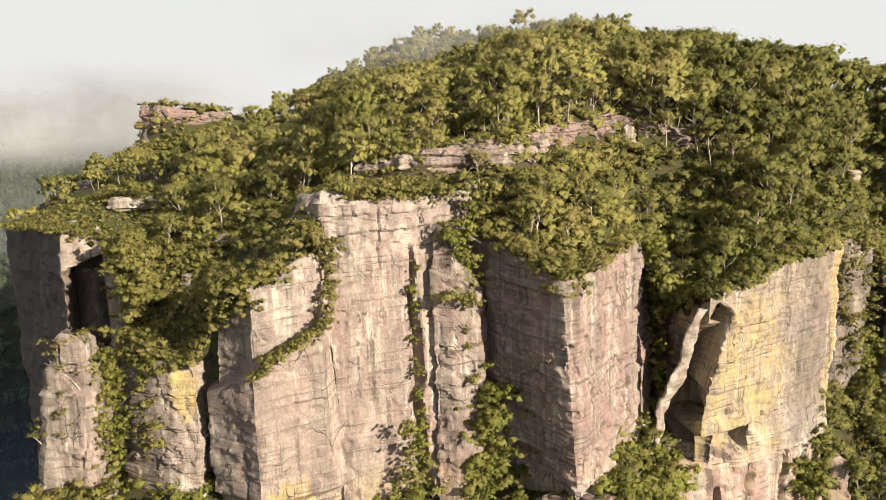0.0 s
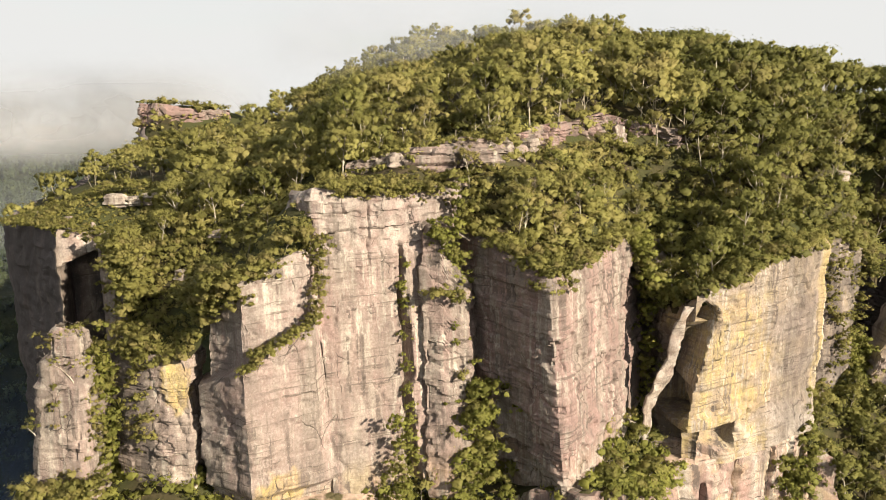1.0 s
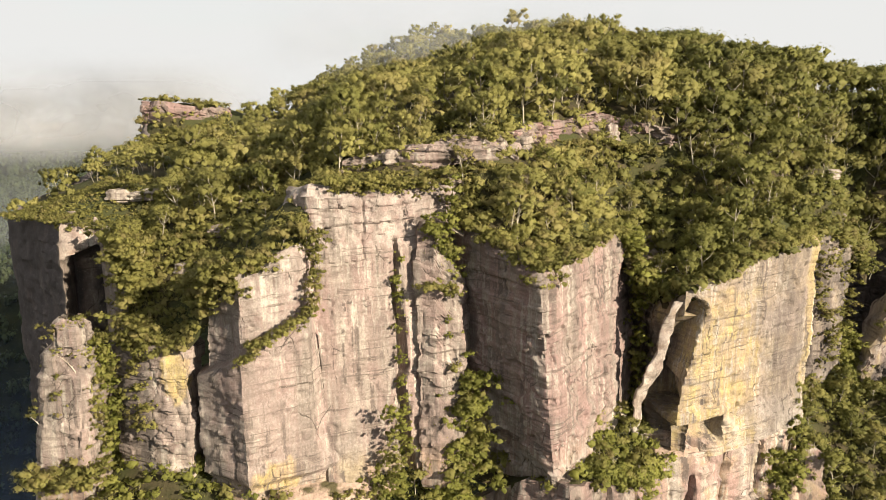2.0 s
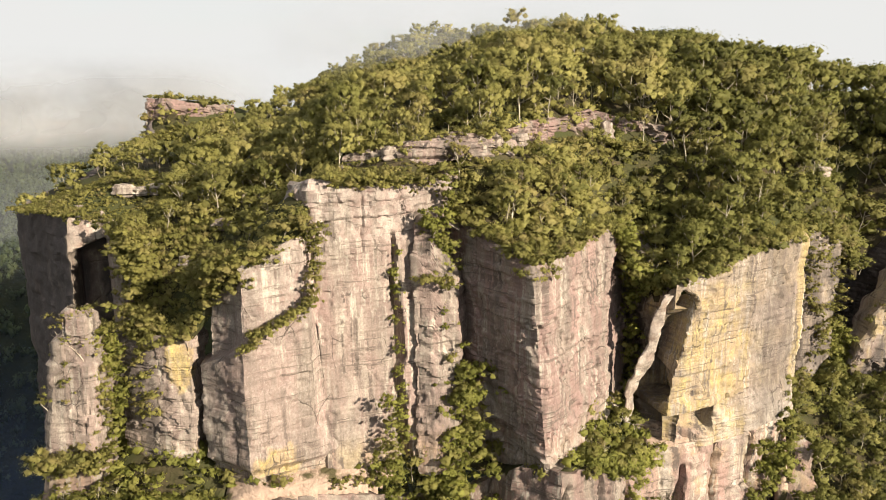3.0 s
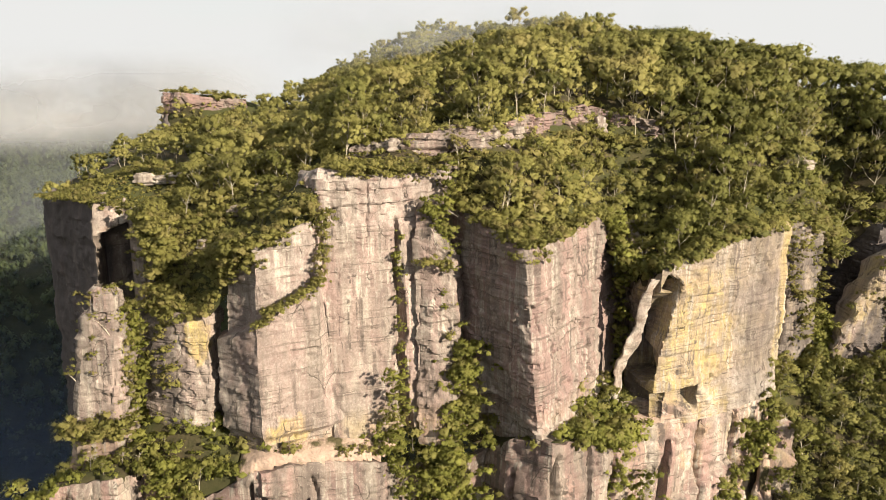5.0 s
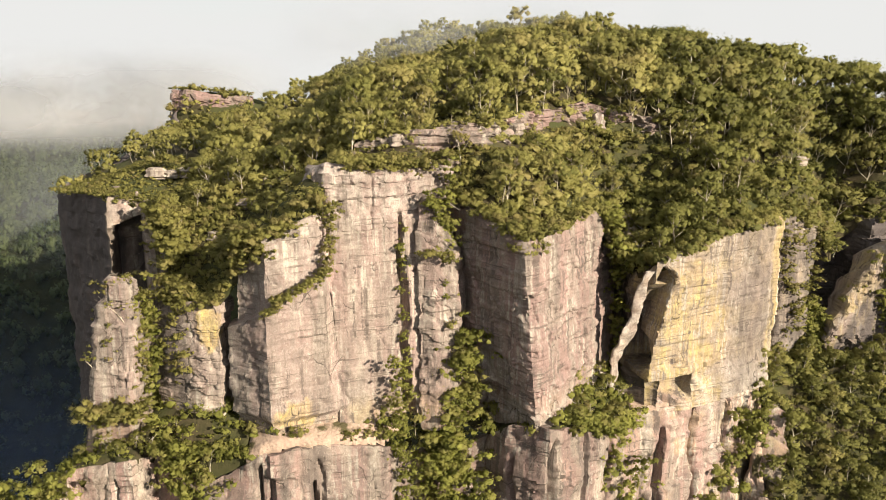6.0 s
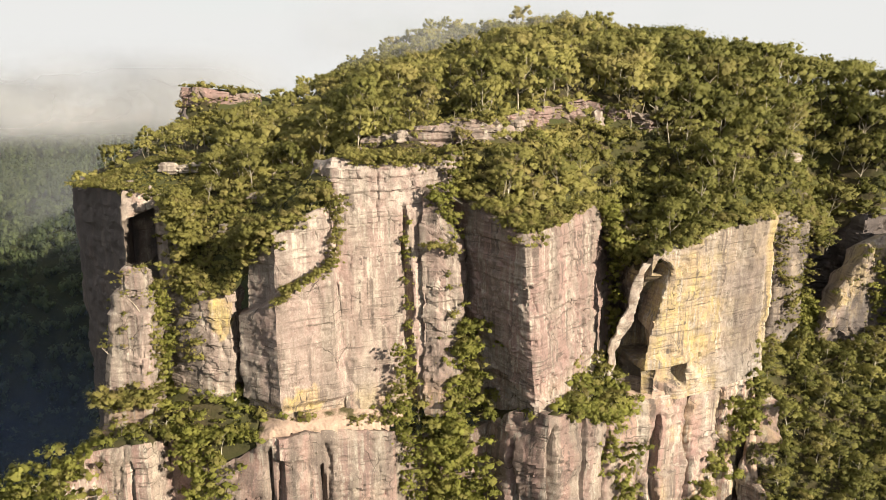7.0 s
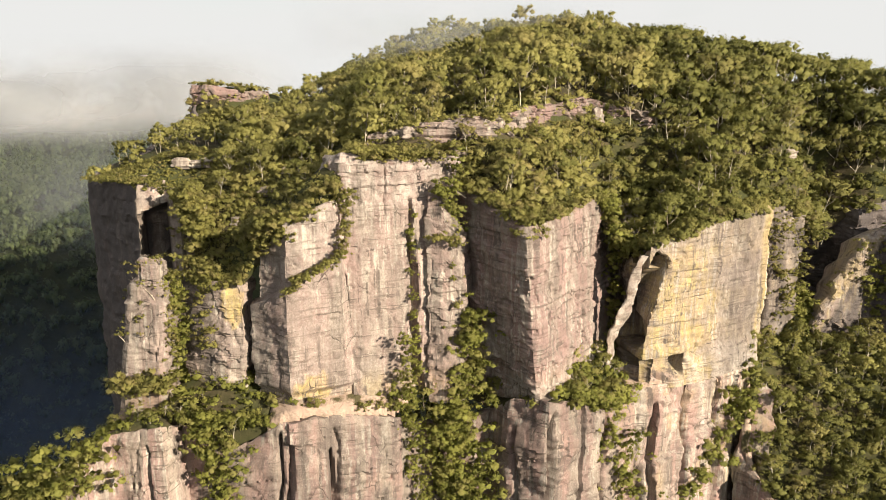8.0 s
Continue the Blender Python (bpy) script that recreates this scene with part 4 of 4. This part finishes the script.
GUM_LABELS = ["tall gum tree with a pale bare trunk and olive crown", "spreading gum tree with clumped olive leaves on the slope"]
gum_things = []
for k, (wood, crown) in enumerate(GUMS):
    root = new("gum_tree")
    tagged(root, GUM_LABELS[k % 2], "tree", "gum trees above the cliff")
    part("trunk", mesh_of("trunk", *wood, BARK, False), root, "pale grey bark")
    part("crown", leafy("crown", crown, LEAF_GUM if k % 2 else LEAF_DARK), root)
    gum_things.append(root)
count = 0
used = set()
for x, y, z, r in zip(fx[near], fy[near], fz[near], rd[near]):
    k = 2 * int(rng.integers(0, 4)) + int(rng.random() < (0.25 if x > 46 else 0.8))
    dome = x > -46 and x < -20 and y < 162
    sc = 0.34 + 0.16 * rng.random() if dome else (0.6 + 0.6 * rng.random()) * min(1.0, 0.6 + r / 25)
    m = pose(x, y, z, 0, 0, 360 * rng.random()) @ Matrix.Diagonal((sc, sc, sc * (0.9 + 0.25 * rng.random()), 1))
    if k not in used:
        gum_things[k].matrix_basis = m
        used.add(k)
    elif count < 270:
        copy_thing(gum_things[k], Matrix.Identity(4)).matrix_basis = m
    count += 1
far = ~near
places = np.stack([fx[far], fy[far], fz[far], (0.76 + 0.30 * rng.random(far.sum()) + 0.32 * smooth(vnoise(xyz(fx[far] / 15, fy[far] / 15, 0 * fy[far]), 88), 0.2, 0.85)) * np.where((fx[far] < 15) & (fy[far] > 215), 0.70, 1.0) * np.where((fx[far] < -68) & (fy[far] > 195), np.where(fy[far] > 245, 0.42, 0.55), 1.0), 6.28 * rng.random(far.sum()), rng.integers(0, 60, far.sum())], 1)
# eastern trees get darker green leaves, which also carry that slope's shade
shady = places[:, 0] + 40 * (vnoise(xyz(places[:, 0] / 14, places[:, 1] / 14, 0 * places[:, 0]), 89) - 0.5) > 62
stuff("forest_crowns", [g[1] for g in FAR_GUMS], places[~shady], LEAF_GUM, "dense olive-green gum forest covering the hill", "forest")
stuff("forest_crowns_east", [g[1] for g in FAR_GUMS], places[shady], LEAF_DARK, "darker green gum forest, with the eastern slope's shade partly in its colour", "forest")
stuff("forest_trunks", [g[0] for g in FAR_GUMS], places, BARK, "pale trunks standing in the hill forest", "forest")

# understorey over the whole plateau, and close low heath on the open tops
bx, by = jittered(-112, 170, 122, 300, 2.5)
hx, hy = jittered(-116, 60, 122, 215, 1.38)
bx, by = np.concatenate([bx[~heath_zone(bx, by)], hx[heath_zone(hx, hy)]]), np.concatenate([by[~heath_zone(bx, by)], hy[heath_zone(hx, hy)]])
gx, gy = jittered(44, 135, 166, 232, 2.6)
bx, by = np.concatenate([bx, gx]), np.concatenate([by, gy])
ok = on_plateau(bx, by, PLANTED)
bx, by = bx[ok], by[ok]
hz = heath_zone(bx, by)
ok = hz | (by < 198 + 50 * (bx > 90)) & ((rng.random(len(bx)) < np.where(bx > 25, 0.65, 0.45)) | (by < 176) & (bx > -24) & (bx < 50)) | (bx < -68) & (by > 238) & (by < 277) | (rng.random(len(bx)) < 0.1)
ok |= (bx > 96) & (by < 232)
for n_, st_, *_ in BANDS:
    bl = np.interp(bx, [p[0] for p in st_], [p[1] for p in st_])
    ok |= (bx > st_[0][0]) & (bx < st_[-1][0]) & (by > bl - 13) & (by < bl + 1)
bx, by, hz = bx[ok], by[ok], hz[ok]
bz = height(bx, by) - 0.6
prow = hz & (bx > 8)
nose = hz & (bx > -70) & (bx < -46)
west = hz & (bx < -62)
big = 1.1 + 1.7 * rng.random(len(bx)) ** 1.3
sc = np.where(nose, 0.8 + 0.8 * rng.random(len(bx)), 0) + np.where(nose, 0, 1) * np.where(prow, 0.8 * big, np.where(west, 0.55 + 0.5 * rng.random(len(bx)) ** 2, np.where(hz, 0.6 + 0.5 * rng.random(len(bx)), big)))
for n_, st_, *_ in BANDS:
    bl = np.interp(bx, [p[0] for p in st_], [p[1] for p in st_])
    sc = np.where((bx > st_[0][0]) & (bx < st_[-1][0]) & (by > bl - 6) & (by < bl + 0.8), 0.62 * sc, sc)
places = np.stack([bx, by, bz, sc, 6.28 * rng.random(len(bx)), rng.integers(0, 60, len(bx))], 1)
stuff("heath_scrub", BUSHES, places[hz], LEAF_HEATH, "low olive heath scrub on the open cliff tops", "scrub")
# bushes to the east use the same darker leaves, shade partly included
east = bx > 46
stuff("understorey", BUSHES, places[~hz & ~east], LEAF_GUM, "bushy understorey between the gum trees", "scrub")
stuff("understorey_east", BUSHES, places[~hz & east], LEAF_DARK, "dark green understorey, with the eastern slope's shade partly in its colour", "scrub")

# scrub on the ledge between the tiers
lx, ly = jittered(-125, 175, 114, 215, 2.6)
ok = inside(lx, ly, low_poly)
bare = (lx > 56) & (lx < 98) | (lx > -40) & (lx < -9) | (lx > 14) & (lx < 35)
ok &= ~bare | (rng.random(len(lx)) < 0.07)
lx, ly = lx[ok], ly[ok]
lz = low_height(lx, ly) - 0.4
places = np.stack([lx, ly, lz, 0.9 + 1.8 * rng.random(len(lx)) ** 1.5, 6.28 * rng.random(len(lx)), rng.integers(0, 60, len(lx))], 1)
ex, ey = jittered(95, 165, 150, 210, 4.0)
ok = inside(ex, ey, low_poly)
ex, ey = ex[ok], ey[ok]
places = np.vstack([places, np.stack([ex, ey, low_height(ex, ey) - 0.4, 1.2 + 1.3 * rng.random(len(ex)), 6.28 * rng.random(len(ex)), rng.integers(0, 60, len(ex))], 1)])
# slope scrub: darker leaves again, with part of the shade in them
slope = places[:, 0] > 94
stuff("ledge_scrub", BUSHES, places[~slope], LEAF_LUSH, "green scrub crowding the ledge below the cliff", "scrub")
stuff("slope_scrub", BUSHES, places[slope], LEAF_DARK, "dark green scrub on the steep eastern slope, its shade partly in the colour", "scrub")

# forest on the far side of the valley
vx, vy = jittered(-640, -100, 330, 800, 10.5)
ok = (vx < -0.34 * (vy + 43)) & (vx > -0.72 * (vy + 43))
vx, vy = vx[ok], vy[ok]
places = np.stack([vx, vy, valley(vx, vy) - 1, 1.15 + 0.7 * rng.random(len(vx)), 6.28 * rng.random(len(vx)), rng.integers(0, 60, len(vx))], 1)
stuff("valley_forest", CLUMPS, places, LEAF_VALLEY, "hazy forest on the far side of the valley", "forest")


# bushes rooted in cracks and on small ledges
def along(pts, n, spread, lo, hi):
    """Bush places strung along a line of points."""
    P = np.array(pts, float)
    run = np.concatenate([[0], np.cumsum(np.linalg.norm(np.diff(P, axis=0), axis=1))])
    n = int(0.54 * n)
    u = rng.random(n) * run[-1]
    q = np.stack([np.interp(u, run, P[:, k]) for k in range(3)], -1) + rng.normal(size=(n, 3)) * np.array(spread)
    return np.column_stack([q, 1.1 * (lo + (hi - lo) * rng.random(n) ** 1.6), 6.28 * rng.random(n), rng.integers(0, 60, n)])


lush = [
    along([(46.5, 168.8, 66), (50, 169.2, 57), (53, 169.5, 48)], 80, (1.0, 1.0, 1.2), 0.8, 1.7),
    along([(-60, 131, 14), (-50, 130, 13), (-44, 129, 15)], 90, (2.5, 1.2, 0.8), 0.7, 1.6),
    along([(-4.3, 141.6, 19), (-4.9, 143.3, 32), (-6.0, 146.5, 52), (-6.6, 149.0, 66)], 150, (0.6, 0.4, 1.5), 0.35, 0.9),
    along([(4.6, 154.5, 78), (5.0, 151.0, 62), (5.6, 149.0, 46)], 80, (0.9, 0.8, 1.5), 0.6, 1.3),
    along([(8.0, 146.5, 36), (11, 147.5, 22), (9, 145, 15)], 90, (1.3, 1.0, 1.5), 0.7, 1.5),
    along([(50.5, 175, 62), (51.3, 171, 44), (52.0, 169, 25)], 120, (0.8, 1.2, 2.0), 0.7, 1.5),
    along([(-3, 143, 14), (4, 145, 6), (8, 146, -8), (8, 146, -26)], 330, (5.0, 2.2, 4.0), 0.9, 2.3),
    along([(9, 147, 34), (8, 146, 24), (6, 144.5, 14), (4, 143, 2), (6, 144, -12), (8, 145, -28)], 520, (3.0, 1.4, 3.0), 0.8, 1.9),
    along([(-8, 138.5, 30), (-7, 137.5, 18), (-6, 138, 8), (-4, 139, -6), (-2, 140, -22)], 260, (1.6, 1.0, 3.0), 0.5, 1.3),
    along([(0.5, 150.2, 71), (3.5, 150.6, 67), (6.5, 151.8, 60)], 110, (1.2, 0.6, 1.5), 0.6, 1.2),
    along([(36, 146, 15), (46, 151, 11), (54, 157, 9)], 190, (2.0, 1.6, 1.6), 0.9, 2.2),
    along([(44, 148, 6), (52, 154, -6), (55, 156, -22)], 170, (4.0, 1.6, 4.0), 0.8, 1.9),
    along([(-60, 128, 14), (-52, 126.5, 6), (-55, 127, -10), (-56, 127, -24)], 260, (3.2, 1.6, 3.5), 0.9, 2.2),
    along([(-108, 128, -8), (-97, 120, 0), (-86, 118, 6), (-82, 121, 8)], 260, (3.5, 3.0, 3.5), 0.9, 2.2),
    along([(-102, 118, -8), (-92, 116, -14), (-84, 119, -24)], 260, (4.0, 2.0, 5.0), 0.9, 2.2),
    along([(-62, 131, 15), (-54, 130.5, 14), (-48, 130.5, 15)], 90, (3.0, 1.8, 0.5), 0.6, 1.2),
    along([(96, 178, 8), (90, 172.5, -4), (82, 167.5, -16), (74, 163, -26)], 210, (2.6, 1.5, 3.0), 0.9, 2.0),
    along([(139.5, 200.3, 41), (146, 203.0, 30), (144, 202.0, 16)], 150, (3.0, 0.6, 5.0), 0.6, 1.4),
    along([(117.5, 200.5, 28), (121, 203, 22), (123, 203, 16)], 160, (1.6, 1.0, 3.0), 0.8, 1.6),
    along([(-66.0, 138.5, 50), (-65.5, 138, 36), (-65.5, 136.5, 24)], 160, (0.9, 0.8, 3.5), 0.7, 1.5),
    along([(-12, 137, 15), (-6, 141, 17), (-6, 142, 30)], 70, (1.6, 0.7, 1.6), 0.4, 1.1),
]
stuff("crevice_bushes", BUSHES, np.vstack(lush), LEAF_LUSH, "bright green bushes rooted in cracks and gullies", "bush")
dry = [
    along([(-107, 278, 94), (-96, 275, 94), (-80, 283, 92)], 150, (2.0, 1.5, 0.3), 0.5, 1.2),
    along([(-107, 268, 79), (-98, 266.5, 80), (-86, 268.5, 82), (-78, 274, 85)], 420, (2.0, 2.5, 1.0), 0.7, 1.5),
    along([(-109.5, 278, 80), (-108, 273, 82)], 30, (0.8, 0.8, 1.2), 0.5, 1.0),
    along([(-80, 177, 77), (-70, 178, 77)], 30, (1.5, 1.0, 0.4), 0.5, 1.0),
    along([(-81, 146, 40), (-76, 148, 43), (-70, 146, 44)], 70, (2.0, 2.0, 2.5), 0.6, 1.4),
    along([(-18, 166, 83), (-5, 164, 86), (8, 165.5, 88), (20, 173.5, 87)], 120, (1.5, 1.2, 0.4), 0.5, 1.2),
    along([(-17, 161.5, 79.3), (0, 158.5, 80.0), (14, 164.5, 80.8), (22, 170.5, 79.5)], 190, (1.5, 1.6, 0.3), 0.5, 1.1),
    along([(20, 175, 82), (36, 188, 84), (45, 195, 84), (60, 200, 80.5)], 150, (2.0, 1.6, 0.3), 0.6, 1.3),
    along([(-1, 145.5, 58), (4, 145.8, 57.5), (8, 148, 56)], 40, (1.0, 0.8, 0.4), 0.5, 1.2),
    along([(-36.3, 127.7, 48.0), (-31.5, 130.2, 51.0), (-26, 132.8, 53.6), (-22.3, 135.3, 56.5), (-22.0, 138, 64), (-21.5, 141, 71)], 260, (0.6, 0.5, 0.45), 0.45, 0.95),
    along([(-47, 138, 58), (-43, 135, 62), (-38, 130.2, 65), (-30, 133.6, 68.5), (-24, 137, 72)], 210, (1.4, 1.0, 1.2), 0.7, 1.7),
    along([(-45, 136.4, 56), (-39, 130.8, 60), (-34.5, 130.0, 63)], 70, (1.2, 0.5, 1.2), 0.5, 1.1),
    along([(-62, 140, 49), (-58, 137.5, 47), (-58, 136.2, 38), (-59, 136.0, 30)], 110, (1.6, 0.7, 2.5), 0.5, 1.2),
    along([(-70, 162, 66), (-67, 156, 65.5), (-64, 151, 62.5), (-61, 146, 57)], 260, (1.6, 1.6, 1.6), 1.0, 2.0),
    along([(-63, 150, 58), (-60, 141, 50), (-54, 138, 50)], 100, (1.6, 2.0, 1.2), 0.8, 1.6),
    along([(104, 192, 56), (106, 192.5, 38), (112, 195.5, 24)], 240, (2.6, 0.8, 4.0), 0.5, 1.2),
    along([(110, 195, 57), (116, 199, 50), (117, 199.5, 30)], 240, (2.4, 0.8, 4.0), 0.5, 1.3),
    along([(-76, 163, 56), (-75.5, 163, 54)], 6, (0.4, 0.3, 0.6), 0.5, 0.9),
    along([(-74, 136, 51), (-70, 135.5, 54)], 60, (1.5, 1.3, 0.9), 0.5, 1.1),
    along([(-67.5, 135, 50), (-66.5, 134.5, 36), (-67, 133.5, 26)], 70, (0.8, 0.7, 2.0), 0.5, 1.1),
    along([(-79, 133, 40), (-72, 132.5, 36), (-68, 133, 47)], 26, (1.5, 0.6, 3.0), 0.3, 0.8),
    along([(-80, 131, 22), (-72, 130, 23), (-66, 131, 21)], 120, (1.6, 1.3, 1.6), 0.7, 1.7),
    along([(24, 140.2, 62.8), (33, 150, 65), (43, 166, 66)], 130, (1.0, 1.0, 0.6), 0.7, 1.6),
    along([(21.5, 141, 62), (24, 139.8, 59.5), (26.5, 142.5, 61.5)], 60, (1.2, 0.4, 1.2), 0.6, 1.3),
    along([(6, 158, 70.5), (14, 150, 67.5), (23, 141.5, 63.8)], 100, (1.0, 1.0, 0.5), 0.7, 1.5),
    along([(-108, 181, 67.5), (-97, 172.5, 68.5), (-84, 162, 69.5), (-70, 165, 66)], 160, (1.0, 1.0, 0.3), 0.5, 1.0),
    along([(-20, 146, 80), (-8, 151, 79.5), (2, 156, 78.5)], 150, (1.2, 1.4, 0.3), 0.5, 1.2),
    along([(-20, 145.4, 79.3), (-8, 149.6, 78.9), (1, 153.6, 78.0)], 190, (1.2, 0.5, 0.9), 0.4, 1.0),
    along([(56, 166, 50.5), (66, 163, 55.5), (83, 172.5, 60), (100, 187.5, 60)], 200, (1.2, 1.2, 0.4), 0.7, 1.8),
    along([(130, 201, 31), (140, 203, 42), (150, 207, 51)], 60, (1.5, 1.0, 0.6), 0.5, 1.2),
    along([(-20, 131.5, 16.5), (-16, 134, 16.5), (-10, 137.5, 15.5)], 40, (1.5, 0.6, 0.5), 0.4, 1.0),
]
stuff("ledge_bushes", BUSHES, np.vstack(dry), LEAF_HEATH, "olive bushes on ledges and along the brow", "bush")

# gum trees on the ledge and the eastern slope
lowx, lowy = jittered(-106, 175, 116, 205, 5.2)
ok = inside(lowx, lowy, low_poly) & ((lowx > 95) | (lowx < -48) | (np.abs(lowx - 6) < 12) | (np.abs(lowx - 44) < 10)) & (rng.random(len(lowx)) < 0.6)
for x, y in zip(lowx[ok], lowy[ok]):
    k = 2 * int(rng.integers(0, 4)) + int(rng.random() < 0.3)
    sc = 0.22 + 0.18 * rng.random() if -70 < x < -40 else 0.35 + 0.35 * rng.random() if x < 95 else 0.5 + 0.4 * rng.random()
    copy_thing(gum_things[k], Matrix.Identity(4)).matrix_basis = pose(x, y, float(low_height(np.array([x]), np.array([y]))[0]) - 0.5, 0, 0, 360 * rng.random()) @ Matrix.Diagonal((sc, sc, sc, 1))


# loose outcrops and boulders
def boulder(size, seed, beds=5):
    """A weathered block: squarish, split by level beds."""
    n, m = 22, 12
    u, v = np.meshgrid(np.linspace(0, 2 * np.pi, n, endpoint=False), np.linspace(0, 1, m), indexing="ij")
    sq = lambda a: np.sign(a) * np.abs(a) ** 0.35
    prof = np.interp(v, [0, 0.12, 0.8, 0.93, 1], [1.0, 1.0, 0.92, 0.7, 0.02])
    k = np.floor(v * beds)
    prof = prof * (0.80 + 0.36 * hash01(k, np.int64(seed))) * (1 - 0.16 * np.exp(-((v * beds - np.round(v * beds)) / 0.16) ** 2))
    V = xyz(sq(np.cos(u)) * prof, sq(np.sin(u)) * prof, v).reshape(-1, 3)
    V *= 1 + 0.35 * (fbm(V * 2.2 + seed, 3, seed) - 0.5)[:, None]
    V = V * np.array(size) * np.array([0.5, 0.5, 1.0])
    return V, grid_faces(n, m, True)


ROCKS = [(-77, 178.5, 6.5, 4, 3.4), (-73, 179.5, 5, 4, 2.4), (-70, 181, 5, 4, 3.0), (-79.5, 170, 1.5, 1.3, 2.0), (-86, 172, 2.5, 1.6, 0.9), (-47, 160, 5, 4, 2.6), (-53, 152, 3, 3, 2.2), (-44, 172, 4, 3, 2.0), (-30, 190, 4, 3, 3.0),
         (-20, 192, 6, 4, 3.5), (113, 206.5, 6, 4, 3.0), (118, 209, 4, 3, 2.5), (5, 163.5, 5, 4, 4.0), (16, 172, 5, 4, 3.5), (-8, 162, 4, 3, 3.0), (23, 178, 5, 4, 3.5), (49, 200, 5, 4, 5.0), (-101, 186, 2.2, 1.8, 1.2)]
for k, (x, y, sx, sy, sz) in enumerate(ROCKS):
    me = mesh_of("rock_outcrop", *boulder((sx, sy, sz), 90 + k), ROCK, False, sharp=38)
    ob = new("rock_outcrop", me)
    ob.matrix_basis = pose(x, y, float(height(np.array([x]), np.array([y]))[0]) - 0.6 - 0.25 * sz, 0, 0, 40 * k)
    tagged(ob, "weathered sandstone outcrop among the scrub" if sx > 3 else "small pale sandstone boulder on the heath", "rock", "outcrops on the plateau")


# bare and leaning trees on the cliff
def snag(rng, H, lean, twigs):
    """A bleached, nearly leafless tree."""
    ts = np.linspace(0, 1, 6)
    trunk = np.stack([lean * H * ts ** 1.5 + 0.15 * np.sin(6 * ts), 0.1 * np.cos(5 * ts), H * (0.9 * ts - 0.08)], 1)
    pieces = [tube(trunk, np.linspace(0.13, 0.03, 6), 5)]
    for k in range(twigs):
        t = 0.4 + 0.58 * k / twigs
        base = np.array([np.interp(t, ts, trunk[:, i]) for i in range(3)])
        ang = 2.4 * k + rng.random()
        tip = base + np.array([math.cos(ang), math.sin(ang), 0.9]) * H * (0.16 + 0.16 * rng.random())
        pieces.append(tube([base, (base + tip) / 2 + (0, 0, 0.1), tip], [0.05, 0.035, 0.012], 4))
    return joined(pieces), trunk[-1]


for x, y, z, H, lean, tuft in [(-75.3, 135.0, 46, 4.6, 0.15, 0.0), (-69.2, 133.6, 44, 5.5, -0.55, 1.5), (-91, 117.5, 2.5, 7.5, 0.3, 1.4), (-83.3, 160.0, 38, 3.5, -0.4, 1.2), (-78.0, 133.6, 33, 3.0, -0.5, 1.0)]:
    wood, tip = snag(rng, H, lean, 7)
    root = new("leaning_tree")
    root.matrix_basis = pose(x, y, z)
    tagged(root, "small leaning tree with pale bare limbs on the cliff" if tuft else "bleached leafless tree on a rock ledge", "tree", "cliff trees")
    part("trunk", mesh_of("trunk", *wood, BARK, False), root, "bleached bark")
    if tuft:
        me = leafy("crown", leaves(tip + rng.normal(size=(12, 3)) * (0.6 * tuft, 0.6 * tuft, 0.3 * tuft), [(0.4 * tuft, 0.4 * tuft, 0.28 * tuft)] * 12, 320, 0.12, rng), LEAF_HEATH)
        part("crown", me, root)


# dead and dying trees in the gullies and along the ledge
for k, (x, y) in enumerate([(-74, 127.5), (-64, 129), (-50, 128.5), (-86, 120.5), (-3, 144.5), (6, 147.5), (42, 149.5), (48, 153.5), (101, 172), (112, 176), (-96, 124)]):
    wood, tip = snag(rng, 5.0 + 2.5 * rng.random(), rng.uniform(-0.4, 0.4), 8)
    root = new("leaning_tree")
    root.matrix_basis = pose(x, y, float(low_height(np.array([float(x)]), np.array([float(y)]))[0]) - 0.5, 0, 0, 70 * k)
    tagged(root, "bleached bare tree among the ledge scrub" if k % 3 else "thin leaning tree with sparse leaves on the ledge", "tree", "cliff trees")
    part("trunk", mesh_of("trunk", *wood, BARK, False), root, "bleached bark")
    if k % 3 == 0:
        part("crown", leafy("crown", leaves(tip + rng.normal(size=(9, 3)) * (0.7, 0.7, 0.35), [(0.5, 0.5, 0.35)] * 9, 260, 0.12, rng), LEAF_HEATH), root)


# tall gums whose bare pale trunks stand out
TALL = [gum(rng, 13.5, 3.6, 1700, 0.16, 0.10, 0.52, 6, 7) for _ in range(3)]
tall_things = []
for wood, crown in TALL:
    root = tagged(new("gum_tree"), "tall gum with a long pale bare trunk", "tree", "gum trees above the cliff")
    part("trunk", mesh_of("trunk", *wood, BARK, False), root, "pale cream bark")
    part("crown", leafy("crown", crown, LEAF_GUM), root)
    tall_things.append(root)
SITES = [(-65, 158, 0.55), (-62, 153, 0.5), (-67, 162, 0.5), (-60, 160, 0.6), (-64, 205, 0.85), (-60, 207, 0.9), (-46, 199, 1.0), (-24, 203, 0.95), (-21, 206, 0.8), (8.5, 160.5, 0.75), (17, 158, 0.6), (60, 202, 0.85), (64, 206, 0.9), (75, 197, 1.0), (58, 173, 0.8),
         (62, 170, 0.55), (84, 186, 0.7), (90, 190, 0.7), (112, 210, 0.8), (116, 214, 0.9), (121, 218, 0.8), (30, 168, 0.55), (-2, 186, 0.8)]
for k, (x, y, sc) in enumerate(SITES):
    m = pose(x, y, float(height(np.array([float(x)]), np.array([float(y)]))[0]) - 0.6, 0, 0, 77 * k) @ Matrix.Diagonal((sc, sc, sc, 1))
    if k < len(tall_things):
        tall_things[k].matrix_basis = m
    else:
        copy_thing(tall_things[k % 3], Matrix.Identity(4)).matrix_basis = m
